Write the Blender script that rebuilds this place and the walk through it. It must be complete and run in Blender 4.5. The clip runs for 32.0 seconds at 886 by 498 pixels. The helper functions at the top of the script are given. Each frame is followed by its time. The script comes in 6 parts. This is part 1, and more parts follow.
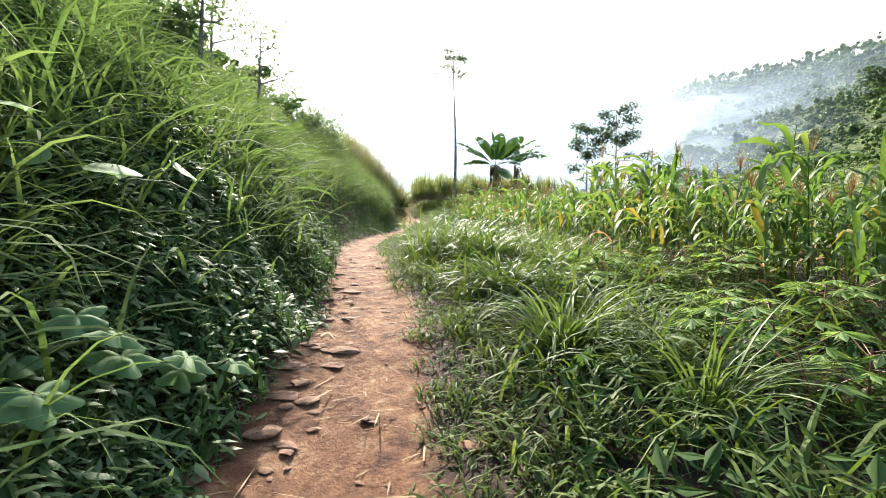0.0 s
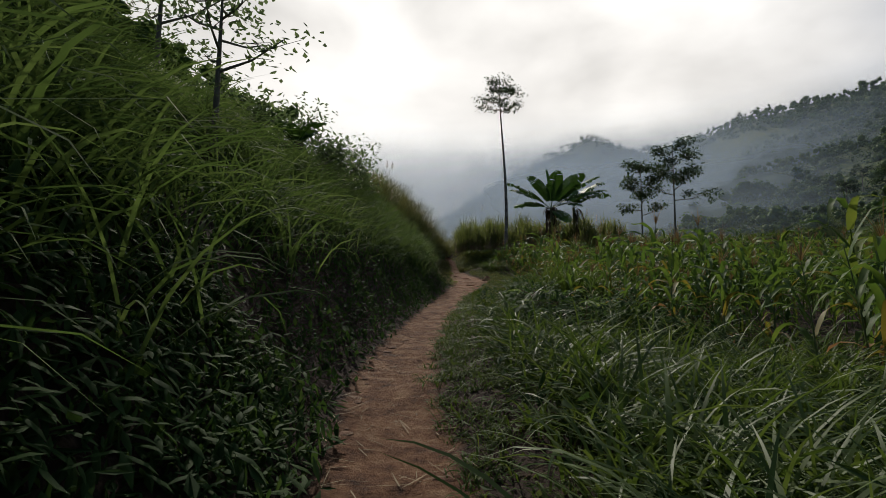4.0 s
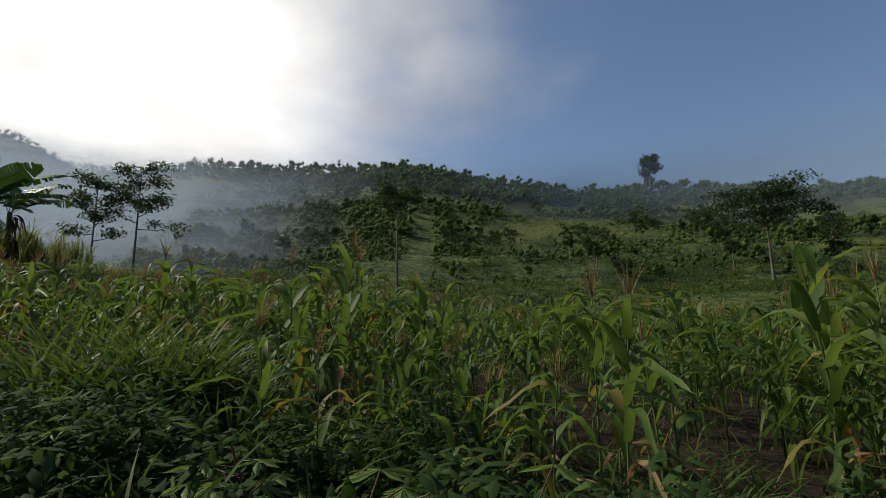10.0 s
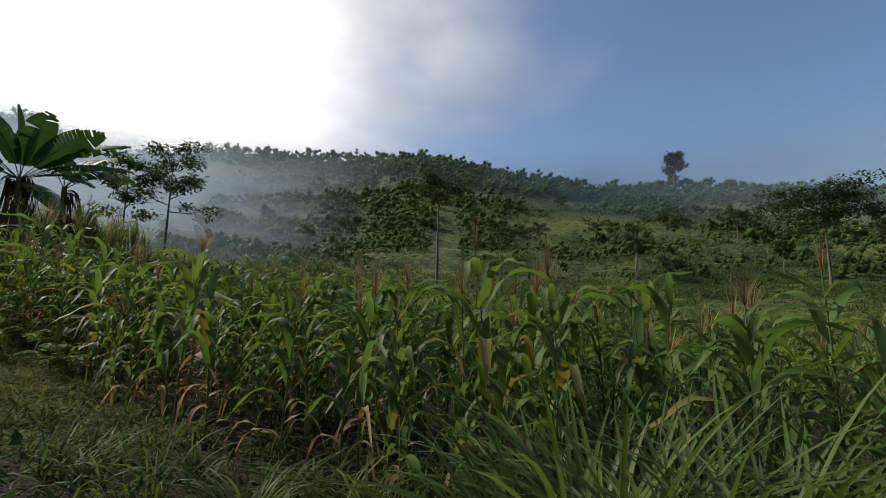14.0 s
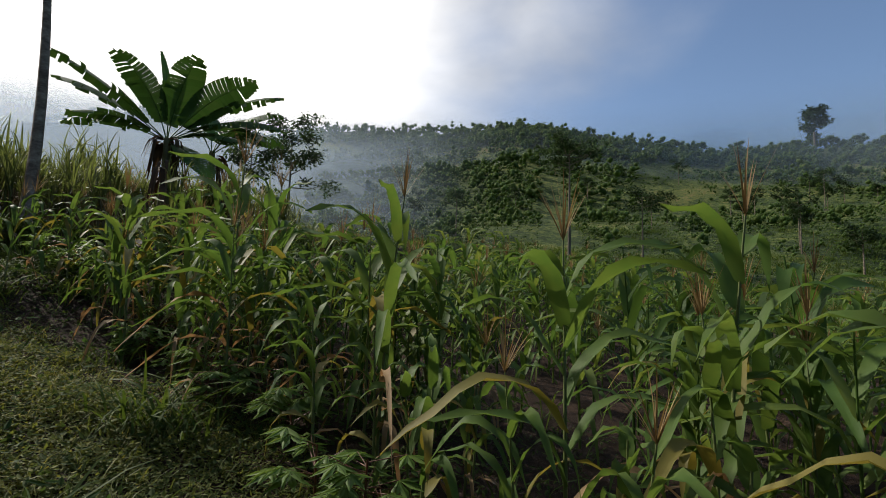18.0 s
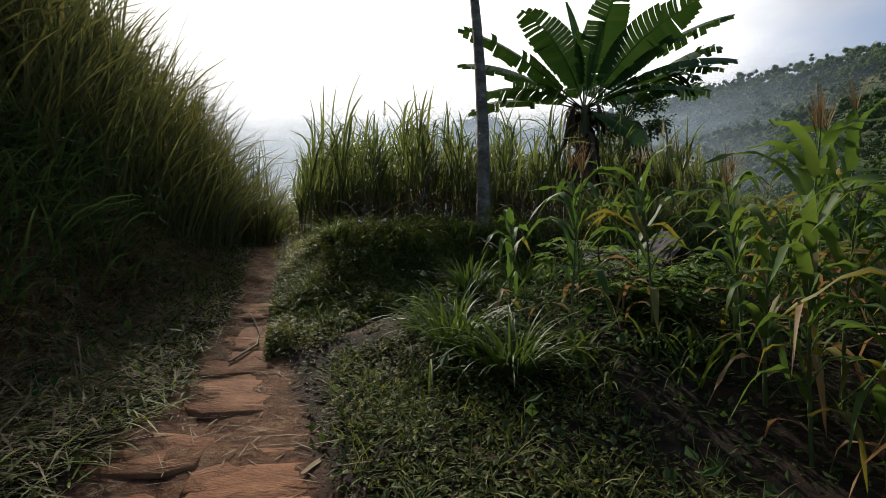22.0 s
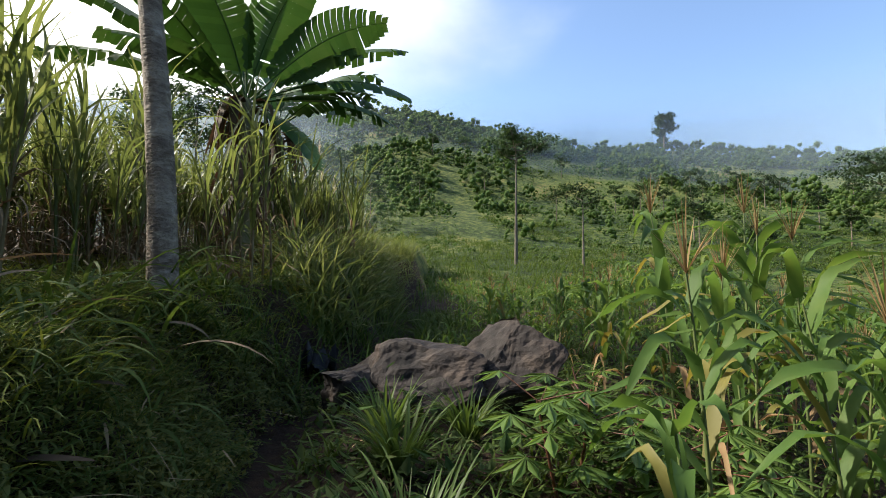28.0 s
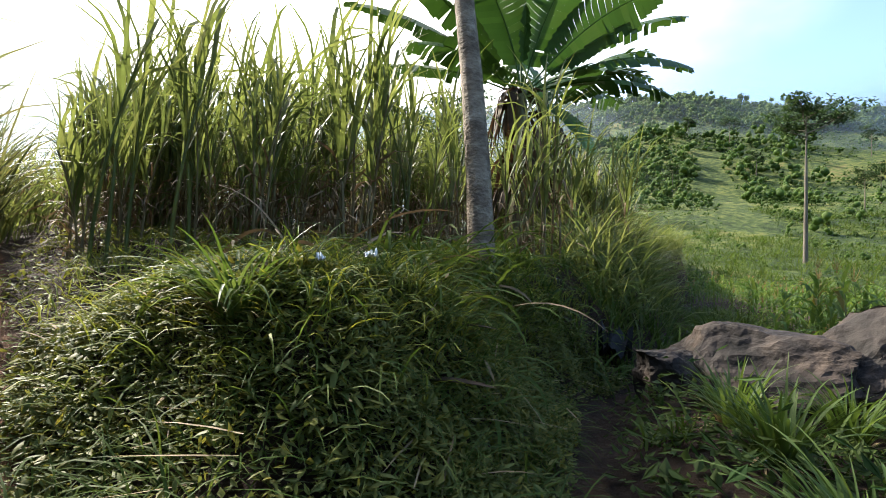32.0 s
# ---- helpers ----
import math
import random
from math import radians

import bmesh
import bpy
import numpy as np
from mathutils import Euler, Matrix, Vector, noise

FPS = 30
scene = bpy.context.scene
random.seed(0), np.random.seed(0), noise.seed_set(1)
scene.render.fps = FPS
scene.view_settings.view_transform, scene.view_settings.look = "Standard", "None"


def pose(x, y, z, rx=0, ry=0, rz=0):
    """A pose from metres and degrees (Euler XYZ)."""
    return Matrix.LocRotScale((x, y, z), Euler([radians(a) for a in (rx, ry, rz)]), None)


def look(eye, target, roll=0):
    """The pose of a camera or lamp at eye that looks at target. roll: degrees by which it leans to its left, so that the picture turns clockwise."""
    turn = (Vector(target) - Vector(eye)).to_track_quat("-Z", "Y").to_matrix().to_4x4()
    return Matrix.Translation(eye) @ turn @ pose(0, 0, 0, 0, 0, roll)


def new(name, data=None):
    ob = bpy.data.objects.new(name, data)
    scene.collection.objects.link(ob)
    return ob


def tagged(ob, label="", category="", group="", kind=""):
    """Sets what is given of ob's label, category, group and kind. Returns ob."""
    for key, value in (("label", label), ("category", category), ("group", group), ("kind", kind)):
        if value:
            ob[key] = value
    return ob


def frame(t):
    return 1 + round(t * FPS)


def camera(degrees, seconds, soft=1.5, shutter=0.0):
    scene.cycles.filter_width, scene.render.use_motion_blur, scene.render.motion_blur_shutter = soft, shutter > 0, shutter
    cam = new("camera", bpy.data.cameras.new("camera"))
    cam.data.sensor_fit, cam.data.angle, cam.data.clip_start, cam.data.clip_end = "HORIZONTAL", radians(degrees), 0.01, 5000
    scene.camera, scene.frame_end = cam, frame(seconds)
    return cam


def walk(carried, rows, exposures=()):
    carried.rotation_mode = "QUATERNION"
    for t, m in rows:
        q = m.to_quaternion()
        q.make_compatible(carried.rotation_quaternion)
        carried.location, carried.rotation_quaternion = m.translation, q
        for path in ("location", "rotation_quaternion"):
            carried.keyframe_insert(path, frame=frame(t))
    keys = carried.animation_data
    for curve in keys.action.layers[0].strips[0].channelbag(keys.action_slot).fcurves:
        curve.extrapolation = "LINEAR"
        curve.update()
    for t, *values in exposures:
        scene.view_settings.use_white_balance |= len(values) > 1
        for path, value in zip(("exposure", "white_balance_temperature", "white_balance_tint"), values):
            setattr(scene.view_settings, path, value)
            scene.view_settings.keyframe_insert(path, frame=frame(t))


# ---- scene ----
# ---- camera ----
cam = camera(83.3, 32.0, soft=0.8)
PATH = [
    (0.0, -0.009, 0.010, -1.485, 90.82, -1.50, -3.08),
    (0.5, 0.163, 0.724, -1.448, 93.81, -1.13, -1.87),
    (1.0, 0.173, 1.407, -1.401, 94.55, -0.92, -1.65),
    (1.5, 0.104, 2.109, -1.309, 94.89, -0.56, -1.16),
    (2.0, 0.025, 2.839, -1.177, 95.09, -0.50, -0.64),
    (2.5, -0.107, 3.561, -1.035, 95.38, -0.48, -0.03),
    (4.5, -0.709, 6.240, -0.457, 96.67, -0.67, 1.30),
    (5.0, -0.725, 6.707, -0.369, 98.23, 0.60, -1.14),
    (5.5, -0.704, 7.161, -0.299, 98.40, 2.31, -8.32),
    (6.0, -0.667, 7.568, -0.250, 98.02, 2.57, -19.45),
    (6.5, -0.637, 7.895, -0.221, 98.37, 2.76, -32.27),
    (7.0, -0.626, 8.222, -0.201, 98.83, 2.67, -41.06),
    (7.5, -0.660, 8.601, -0.170, 99.20, 2.35, -45.02),
    (8.0, -0.727, 9.006, -0.139, 99.32, 2.20, -48.16),
    (8.5, -0.790, 9.535, -0.120, 99.15, 1.84, -51.50),
    (9.0, -0.814, 10.303, -0.084, 99.40, 1.45, -54.22),
    (9.5, -0.752, 11.231, -0.016, 99.77, 1.34, -56.33),
    (10.0, -0.639, 12.190, 0.069, 100.20, 0.92, -58.08),
    (10.5, -0.521, 13.089, 0.145, 100.45, 0.89, -58.69),
    (11.0, -0.461, 13.798, 0.188, 100.11, 0.65, -58.75),
    (11.5, -0.534, 14.262, 0.205, 99.99, 0.53, -58.70),
    (12.0, -0.657, 14.665, 0.251, 99.84, 0.44, -58.49),
    (12.5, -0.725, 15.193, 0.346, 99.89, -0.11, -58.41),
    (13.0, -0.717, 15.870, 0.437, 99.79, -0.26, -58.23),
    (13.5, -0.618, 16.689, 0.522, 99.52, -0.59, -58.12),
    (15.5, 0.433, 20.394, 1.048, 98.25, -1.58, -53.44),
    (16.0, 0.601, 21.159, 1.084, 97.83, -1.52, -52.02),
    (16.5, 0.724, 21.914, 1.136, 97.62, -1.96, -51.50),
    (17.0, 0.850, 22.676, 1.185, 96.74, -1.86, -50.00),
    (17.5, 0.994, 23.483, 1.239, 96.53, -2.30, -49.61),
    (18.0, 1.107, 24.279, 1.285, 96.10, -1.77, -47.31),
    (18.5, 1.137, 24.977, 1.313, 95.30, -0.69, -44.51),
    (19.0, 1.057, 25.624, 1.364, 94.61, 0.68, -41.19),
    (19.5, 0.947, 26.298, 1.462, 94.05, -1.12, -35.82),
    (20.0, 0.854, 27.015, 1.557, 94.15, -0.91, -28.31),
    (20.5, 0.756, 27.769, 1.612, 94.31, 0.92, -20.00),
    (21.0, 0.649, 28.524, 1.656, 94.03, 0.68, -16.34),
    (21.5, 0.504, 29.248, 1.716, 93.61, -0.60, -14.04),
    (22.0, 0.360, 29.923, 1.782, 93.48, -0.62, -11.80),
    (22.5, 0.238, 30.545, 1.841, 93.23, -1.43, -9.78),
    (23.0, 0.078, 31.135, 1.921, 92.80, -1.40, -8.57),
    (23.5, -0.112, 31.715, 2.027, 92.92, -1.03, -8.26),
    (24.0, -0.260, 32.280, 2.110, 92.70, -0.23, -8.51),
    (24.5, -0.301, 32.775, 2.154, 92.93, 0.18, -8.58),
    (25.0, -0.259, 33.208, 2.199, 92.73, 1.24, -11.51),
    (25.5, -0.199, 33.628, 2.292, 90.78, 3.29, -19.49),
    (26.0, -0.133, 33.930, 2.414, 87.34, 2.95, -45.56),
    (26.5, -0.086, 34.027, 2.507, 87.23, 2.03, -50.84),
    (28.5, 0.075, 33.885, 2.707, 97.19, -1.04, -66.18),
    (29.0, 0.077, 33.889, 2.694, 97.98, -1.13, -67.58),
    (29.5, 0.091, 33.898, 2.688, 97.39, -0.89, -67.30),
    (30.0, 0.107, 33.908, 2.683, 96.27, -0.54, -66.24),
    (30.5, 0.109, 33.908, 2.661, 95.15, -0.32, -64.77),
    (31.0, 0.041, 33.905, 2.616, 93.62, -1.05, -60.01),
    (31.5, -0.103, 34.041, 2.549, 93.20, -3.01, -48.30),
    (32.0, -0.237, 34.431, 2.463, 93.58, -2.95, -35.46),
]
walk(cam, [(t, pose(x, y, z, rx, ry, rz)) for t, x, y, z, rx, ry, rz in PATH],
     exposures=[(0, 2.1), (0.5, 1.4), (1.0, 0.6), (2.0, -0.05), (2.5, -0.2), (4.5, -0.9), (6.0, -1.0), (8.0, -0.72), (10.0, -0.42), (13.0, -0.12),
                (16.0, -0.15), (19.0, 0.0), (20.5, -0.2), (22.0, -0.06), (23.0, 0.28), (24.0, 0.52), (25.2, 0.92), (26.0, 1.28), (26.5, 1.48), (28.5, 1.0), (31.0, 1.05), (32.0, 1.68)])

# ---- world and sun ----
SUN_AZ, SUN_EL = 15.0, 38.0         # degrees: left of +y, above the horizon
VEIL_AZ, VEIL_EL = 2.0, 24.0        # middle of the bright cloud veil
world = bpy.data.worlds.new("world")
scene.world = world
world.use_nodes = True
wn, wl = world.node_tree.nodes, world.node_tree.links
wn.clear()


def wnode(kind, **sets):
    n = wn.new(kind)
    for k, v in sets.items():
        n.inputs[k].default_value = v
    return n


w_out = wn.new("ShaderNodeOutputWorld")
sky = wn.new("ShaderNodeTexSky")
sky.sky_type, sky.sun_disc = "NISHITA", False
sky.sun_elevation, sky.sun_rotation = radians(SUN_EL), radians(-SUN_AZ)
sky.air_density, sky.dust_density, sky.ozone_density = 1.0, 1.6, 3.0
bg_sky = wnode("ShaderNodeBackground", Strength=0.148)
wl.new(sky.outputs[0], bg_sky.inputs[0])
# morning cloud: a veil that thickens towards the sun's quarter
w_tc = wn.new("ShaderNodeTexCoord")
sun_dir = Vector((-math.sin(radians(SUN_AZ)) * math.cos(radians(SUN_EL)), math.cos(radians(SUN_AZ)) * math.cos(radians(SUN_EL)), math.sin(radians(SUN_EL))))
w_dot = wn.new("ShaderNodeVectorMath")
w_dot.operation = "DOT_PRODUCT"
w_dot.inputs[1].default_value = (-math.sin(radians(VEIL_AZ)) * math.cos(radians(VEIL_EL)), math.cos(radians(VEIL_AZ)) * math.cos(radians(VEIL_EL)), math.sin(radians(VEIL_EL)))
wl.new(w_tc.outputs["Generated"], w_dot.inputs[0])
w_map = wnode("ShaderNodeMapping", Scale=(1.0, 1.0, 1.9))
wl.new(w_tc.outputs["Generated"], w_map.inputs[0])
w_noise = wnode("ShaderNodeTexNoise", Scale=2.6, Detail=6.0, Roughness=0.48, Distortion=0.15)
wl.new(w_map.outputs[0], w_noise.inputs[0])
w_mad = wn.new("ShaderNodeMath")
w_mad.operation = "MULTIPLY_ADD"
w_mad.inputs[1].default_value = 0.5
wl.new(w_noise.outputs[0], w_mad.inputs[0])
wl.new(w_dot.outputs["Value"], w_mad.inputs[2])
w_ramp = wn.new("ShaderNodeMapRange")
w_ramp.interpolation_type = "SMOOTHSTEP"
w_ramp.inputs["From Min"].default_value, w_ramp.inputs["From Max"].default_value = 0.63, 1.04
wl.new(w_mad.outputs[0], w_ramp.inputs[0])
w_col = wn.new("ShaderNodeValToRGB")
w_col.color_ramp.elements[0].position, w_col.color_ramp.elements[0].color = 0.45, (0.82, 0.84, 0.88, 1)
w_col.color_ramp.elements[1].position, w_col.color_ramp.elements[1].color = 0.92, (1.0, 0.97, 0.93, 1)
wl.new(w_dot.outputs["Value"], w_col.inputs[0])
bg_cloud = wnode("ShaderNodeBackground", Strength=1.5)
wl.new(w_col.outputs[0], bg_cloud.inputs[0])
w_billow = wnode("ShaderNodeTexNoise", Scale=3.4, Detail=5.0, Roughness=0.45, Distortion=0.2)
wl.new(w_map.outputs[0], w_billow.inputs[0])
w_shade = wn.new("ShaderNodeMapRange")
w_shade.inputs["From Min"].default_value, w_shade.inputs["From Max"].default_value = 0.3, 0.7
w_shade.inputs["To Min"].default_value, w_shade.inputs["To Max"].default_value = 0.82, 1.44
wl.new(w_billow.outputs[0], w_shade.inputs[0])
w_glow = wn.new("ShaderNodeMapRange")
w_glow.inputs["From Min"].default_value, w_glow.inputs["From Max"].default_value = 0.5, 0.98
w_glow.inputs["To Min"].default_value, w_glow.inputs["To Max"].default_value = 0.64, 1.5
wl.new(w_dot.outputs["Value"], w_glow.inputs[0])
w_power = wn.new("ShaderNodeMath")
w_power.operation = "MULTIPLY"
wl.new(w_shade.outputs[0], w_power.inputs[0])
wl.new(w_glow.outputs[0], w_power.inputs[1])
wl.new(w_power.outputs[0], bg_cloud.inputs[1])
w_mix = wn.new("ShaderNodeMixShader")
wl.new(w_ramp.outputs[0], w_mix.inputs[0])
wl.new(bg_sky.outputs[0], w_mix.inputs[1])
wl.new(bg_cloud.outputs[0], w_mix.inputs[2])
wl.new(w_mix.outputs[0], w_out.inputs[0])

sun = new("sun", bpy.data.lights.new("sun", "SUN"))
sun.data.energy, sun.data.angle, sun.data.color = 4.9, radians(2.0), (1.0, 0.93, 0.82)
sun.matrix_world = look(sun_dir * 100, (0, 0, 0))

# ---- materials ----


def shader(name):
    m = bpy.data.materials.new(name)
    m.use_nodes = True
    m.node_tree.nodes.clear()
    return m, m.node_tree.nodes, m.node_tree.links


def ramp_of(nodes, stops):
    r = nodes.new("ShaderNodeValToRGB")
    e = r.color_ramp.elements
    while len(e) > 1:
        e.remove(e[-1])
    for i, (p, c) in enumerate(stops):
        q = e[0] if i == 0 else e.new(p)
        q.position, q.color = p, (*c, 1)
    return r


def leaf_mat(name, stops, rough=0.5, through_light=0.35, spec=0.35, scale=9.0, depth=0.68):
    """Foliage: each leaf its own tint, blotches on it, and light that shines through."""
    stops = [(p, (depth * c[0], depth * c[1], depth * (1.35 if c[1] > c[0] else 0.9) * c[2])) for p, c in stops]
    m, n, l = shader(name)
    out = n.new("ShaderNodeOutputMaterial")
    geo = n.new("ShaderNodeNewGeometry")
    tc = n.new("ShaderNodeTexCoord")
    noi = n.new("ShaderNodeTexNoise")
    noi.inputs["Scale"].default_value, noi.inputs["Detail"].default_value = scale, 3
    l.new(tc.outputs["Object"], noi.inputs[0])
    big = n.new("ShaderNodeTexNoise")
    big.inputs["Scale"].default_value, big.inputs["Detail"].default_value = 0.45, 2
    l.new(geo.outputs["Position"], big.inputs[0])
    a = n.new("ShaderNodeMath")
    a.operation = "MULTIPLY_ADD"
    a.inputs[1].default_value = 0.35
    l.new(noi.outputs[0], a.inputs[0])
    b = n.new("ShaderNodeMath")
    b.operation = "MULTIPLY_ADD"
    b.inputs[1].default_value = 0.5
    l.new(geo.outputs["Random Per Island"], b.inputs[0])
    c = n.new("ShaderNodeMath")
    c.operation = "MULTIPLY_ADD"
    c.inputs[1].default_value = 0.5
    c.inputs[2].default_value = -0.22
    l.new(big.outputs[0], c.inputs[0])
    l.new(c.outputs[0], a.inputs[2])
    l.new(a.outputs[0], b.inputs[2])
    r = ramp_of(n, stops)
    l.new(b.outputs[0], r.inputs[0])
    p = n.new("ShaderNodeBsdfPrincipled")
    p.inputs["Roughness"].default_value = rough
    p.inputs["Specular IOR Level"].default_value = spec
    l.new(r.outputs[0], p.inputs["Base Color"])
    t = n.new("ShaderNodeBsdfTranslucent")
    hue = n.new("ShaderNodeHueSaturation")
    hue.inputs["Hue"].default_value, hue.inputs["Saturation"].default_value, hue.inputs["Value"].default_value = 0.485, 1.1, 1.5
    l.new(r.outputs[0], hue.inputs["Color"])
    l.new(hue.outputs[0], t.inputs[0])
    mx = n.new("ShaderNodeMixShader")
    mx.inputs[0].default_value = through_light
    l.new(p.outputs[0], mx.inputs[1])
    l.new(t.outputs[0], mx.inputs[2])
    l.new(mx.outputs[0], out.inputs[0])
    return m


def solid_mat(name, stops, scale=6.0, rough=0.85, bump=0.3, bump_scale=30.0, stretch=(1, 1, 1), spec=0.25, big_scale=0.8, per_object=0.0):
    """Earth, bark, stone: two scales of colour and relief."""
    m, n, l = shader(name)
    out = n.new("ShaderNodeOutputMaterial")
    tc = n.new("ShaderNodeTexCoord")
    mp = n.new("ShaderNodeMapping")
    mp.inputs["Scale"].default_value = stretch
    l.new(tc.outputs["Object"], mp.inputs[0])
    fine = n.new("ShaderNodeTexNoise")
    fine.inputs["Scale"].default_value, fine.inputs["Detail"].default_value, fine.inputs["Roughness"].default_value = scale, 8, 0.65
    l.new(mp.outputs[0], fine.inputs[0])
    big = n.new("ShaderNodeTexNoise")
    big.inputs["Scale"].default_value, big.inputs["Detail"].default_value = big_scale, 3
    l.new(mp.outputs[0], big.inputs[0])
    a = n.new("ShaderNodeMath")
    a.operation = "ADD"
    l.new(fine.outputs[0], a.inputs[0])
    l.new(big.outputs[0], a.inputs[1])
    b = n.new("ShaderNodeMath")
    b.operation = "MULTIPLY_ADD"
    b.inputs[1].default_value, b.inputs[2].default_value = 0.9, -0.4
    l.new(a.outputs[0], b.inputs[0])
    last = b
    if per_object:
        oi = n.new("ShaderNodeObjectInfo")
        c = n.new("ShaderNodeMath")
        c.operation = "MULTIPLY_ADD"
        c.inputs[1].default_value = per_object
        l.new(oi.outputs["Random"], c.inputs[0])
        l.new(b.outputs[0], c.inputs[2])
        last = c
    r = ramp_of(n, stops)
    l.new(last.outputs[0], r.inputs[0])
    p = n.new("ShaderNodeBsdfPrincipled")
    p.inputs["Roughness"].default_value = rough
    p.inputs["Specular IOR Level"].default_value = spec
    l.new(r.outputs[0], p.inputs["Base Color"])
    bn = n.new("ShaderNodeTexNoise")
    bn.inputs["Scale"].default_value, bn.inputs["Detail"].default_value = bump_scale, 6
    l.new(mp.outputs[0], bn.inputs[0])
    bp = n.new("ShaderNodeBump")
    bp.inputs["Strength"].default_value, bp.inputs["Distance"].default_value = bump, 0.03
    l.new(bn.outputs[0], bp.inputs["Height"])
    l.new(bp.outputs[0], p.inputs["Normal"])
    l.new(p.outputs[0], out.inputs[0])
    return m


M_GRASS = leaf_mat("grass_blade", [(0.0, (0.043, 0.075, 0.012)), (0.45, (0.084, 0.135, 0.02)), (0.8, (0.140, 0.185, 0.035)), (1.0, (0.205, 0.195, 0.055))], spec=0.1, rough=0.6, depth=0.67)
# grass blade tints raised for the bank: backlight put into the colour
M_BANK = leaf_mat("bank_grass_blade", [(0.0, (0.045, 0.08, 0.018)), (0.45, (0.085, 0.14, 0.03)), (0.8, (0.13, 0.185, 0.045)), (1.0, (0.20, 0.20, 0.08))], spec=0.06, rough=0.75, through_light=0.42, depth=0.82)
M_TUSSOCK = leaf_mat("tussock_blade", [(0.0, (0.045, 0.08, 0.014)), (0.45, (0.085, 0.14, 0.022)), (0.8, (0.14, 0.195, 0.038)), (1.0, (0.26, 0.25, 0.09))], spec=0.2, rough=0.5, depth=0.72)
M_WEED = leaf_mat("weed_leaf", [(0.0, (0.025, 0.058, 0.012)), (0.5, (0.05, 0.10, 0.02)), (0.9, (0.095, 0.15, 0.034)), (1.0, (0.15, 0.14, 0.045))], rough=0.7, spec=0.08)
# lighter copy of the weed leaf; extra light for the shaded bank foot
M_LIT_HERB = leaf_mat("lit_herb_leaf", [(0.0, (0.06, 0.11, 0.03)), (0.5, (0.11, 0.17, 0.05)), (1.0, (0.19, 0.24, 0.08))], rough=0.55, spec=0.25, through_light=0.45, depth=1.0)
M_TERRACE = leaf_mat("terrace_leaf", [(0.0, (0.056, 0.078, 0.015)), (0.45, (0.123, 0.145, 0.028)), (0.8, (0.235, 0.22, 0.05)), (1.0, (0.358, 0.25, 0.10))], rough=0.55, spec=0.18, through_light=0.36, depth=0.86)
M_LIP = leaf_mat("lip_grass", [(0.0, (0.078, 0.11, 0.018)), (0.45, (0.168, 0.20, 0.03)), (0.8, (0.280, 0.28, 0.05)), (1.0, (0.426, 0.32, 0.12))], rough=0.6, spec=0.2, depth=0.98)
M_LAWN = leaf_mat("lawn_leaf", [(0.0, (0.065, 0.09, 0.016)), (0.45, (0.143, 0.17, 0.03)), (1.0, (0.299, 0.26, 0.06))], rough=0.6, spec=0.2, depth=0.85)
M_CARPET = leaf_mat("carpet_leaf", [(0.0, (0.044, 0.075, 0.015)), (0.5, (0.081, 0.125, 0.025)), (1.0, (0.150, 0.17, 0.05))], rough=0.65, spec=0.12, depth=0.68)
M_CORN = leaf_mat("corn_leaf", [(0.0, (0.04, 0.085, 0.016)), (0.45, (0.08, 0.145, 0.024)), (0.82, (0.17, 0.215, 0.036)), (1.0, (0.34, 0.30, 0.06))], rough=0.55, through_light=0.4, spec=0.16, depth=0.85)
M_CORN_DRY = leaf_mat("dry_corn_leaf", [(0.0, (0.14, 0.085, 0.045)), (0.5, (0.28, 0.18, 0.09)), (1.0, (0.45, 0.32, 0.17))], rough=0.7, through_light=0.3, depth=0.85)
M_CORN_YELLOW = leaf_mat("yellowing_corn_leaf", [(0.0, (0.13, 0.15, 0.035)), (0.45, (0.23, 0.21, 0.05)), (0.8, (0.34, 0.26, 0.07)), (1.0, (0.32, 0.19, 0.08))], rough=0.6, through_light=0.4, scale=5.0)
M_STALK = leaf_mat("corn_stalk", [(0.0, (0.09, 0.14, 0.03)), (0.5, (0.15, 0.19, 0.045)), (1.0, (0.22, 0.21, 0.07))], through_light=0.05)
M_TASSEL = leaf_mat("tassel", [(0.0, (0.16, 0.10, 0.045)), (0.5, (0.25, 0.165, 0.075)), (1.0, (0.38, 0.30, 0.14))], through_light=0.2, rough=0.8, depth=0.85)
M_CANE = leaf_mat("cane_leaf", [(0.0, (0.065, 0.095, 0.022)), (0.45, (0.130, 0.165, 0.035)), (0.85, (0.216, 0.235, 0.06)), (1.0, (0.367, 0.30, 0.14))], through_light=0.5, depth=0.73)
M_REED = leaf_mat("bank_reed", [(0.0, (0.057, 0.075, 0.02)), (0.5, (0.115, 0.13, 0.036)), (0.8, (0.196, 0.18, 0.06)), (1.0, (0.322, 0.22, 0.12))], through_light=0.42, spec=0.2, rough=0.55, depth=0.75)
M_CANE_DRY = leaf_mat("dry_cane_leaf", [(0.0, (0.10, 0.065, 0.04)), (0.5, (0.20, 0.14, 0.085)), (1.0, (0.36, 0.28, 0.18))], rough=0.8, through_light=0.15)
M_CANE_STEM = leaf_mat("cane_stem", [(0.0, (0.10, 0.09, 0.03)), (0.5, (0.17, 0.13, 0.06)), (1.0, (0.24, 0.16, 0.09))], through_light=0.0, rough=0.6)
M_STRAW = leaf_mat("dry_straw", [(0.0, (0.12, 0.08, 0.045)), (0.5, (0.25, 0.18, 0.10)), (1.0, (0.40, 0.31, 0.20))], through_light=0.1, rough=0.8, depth=0.85)
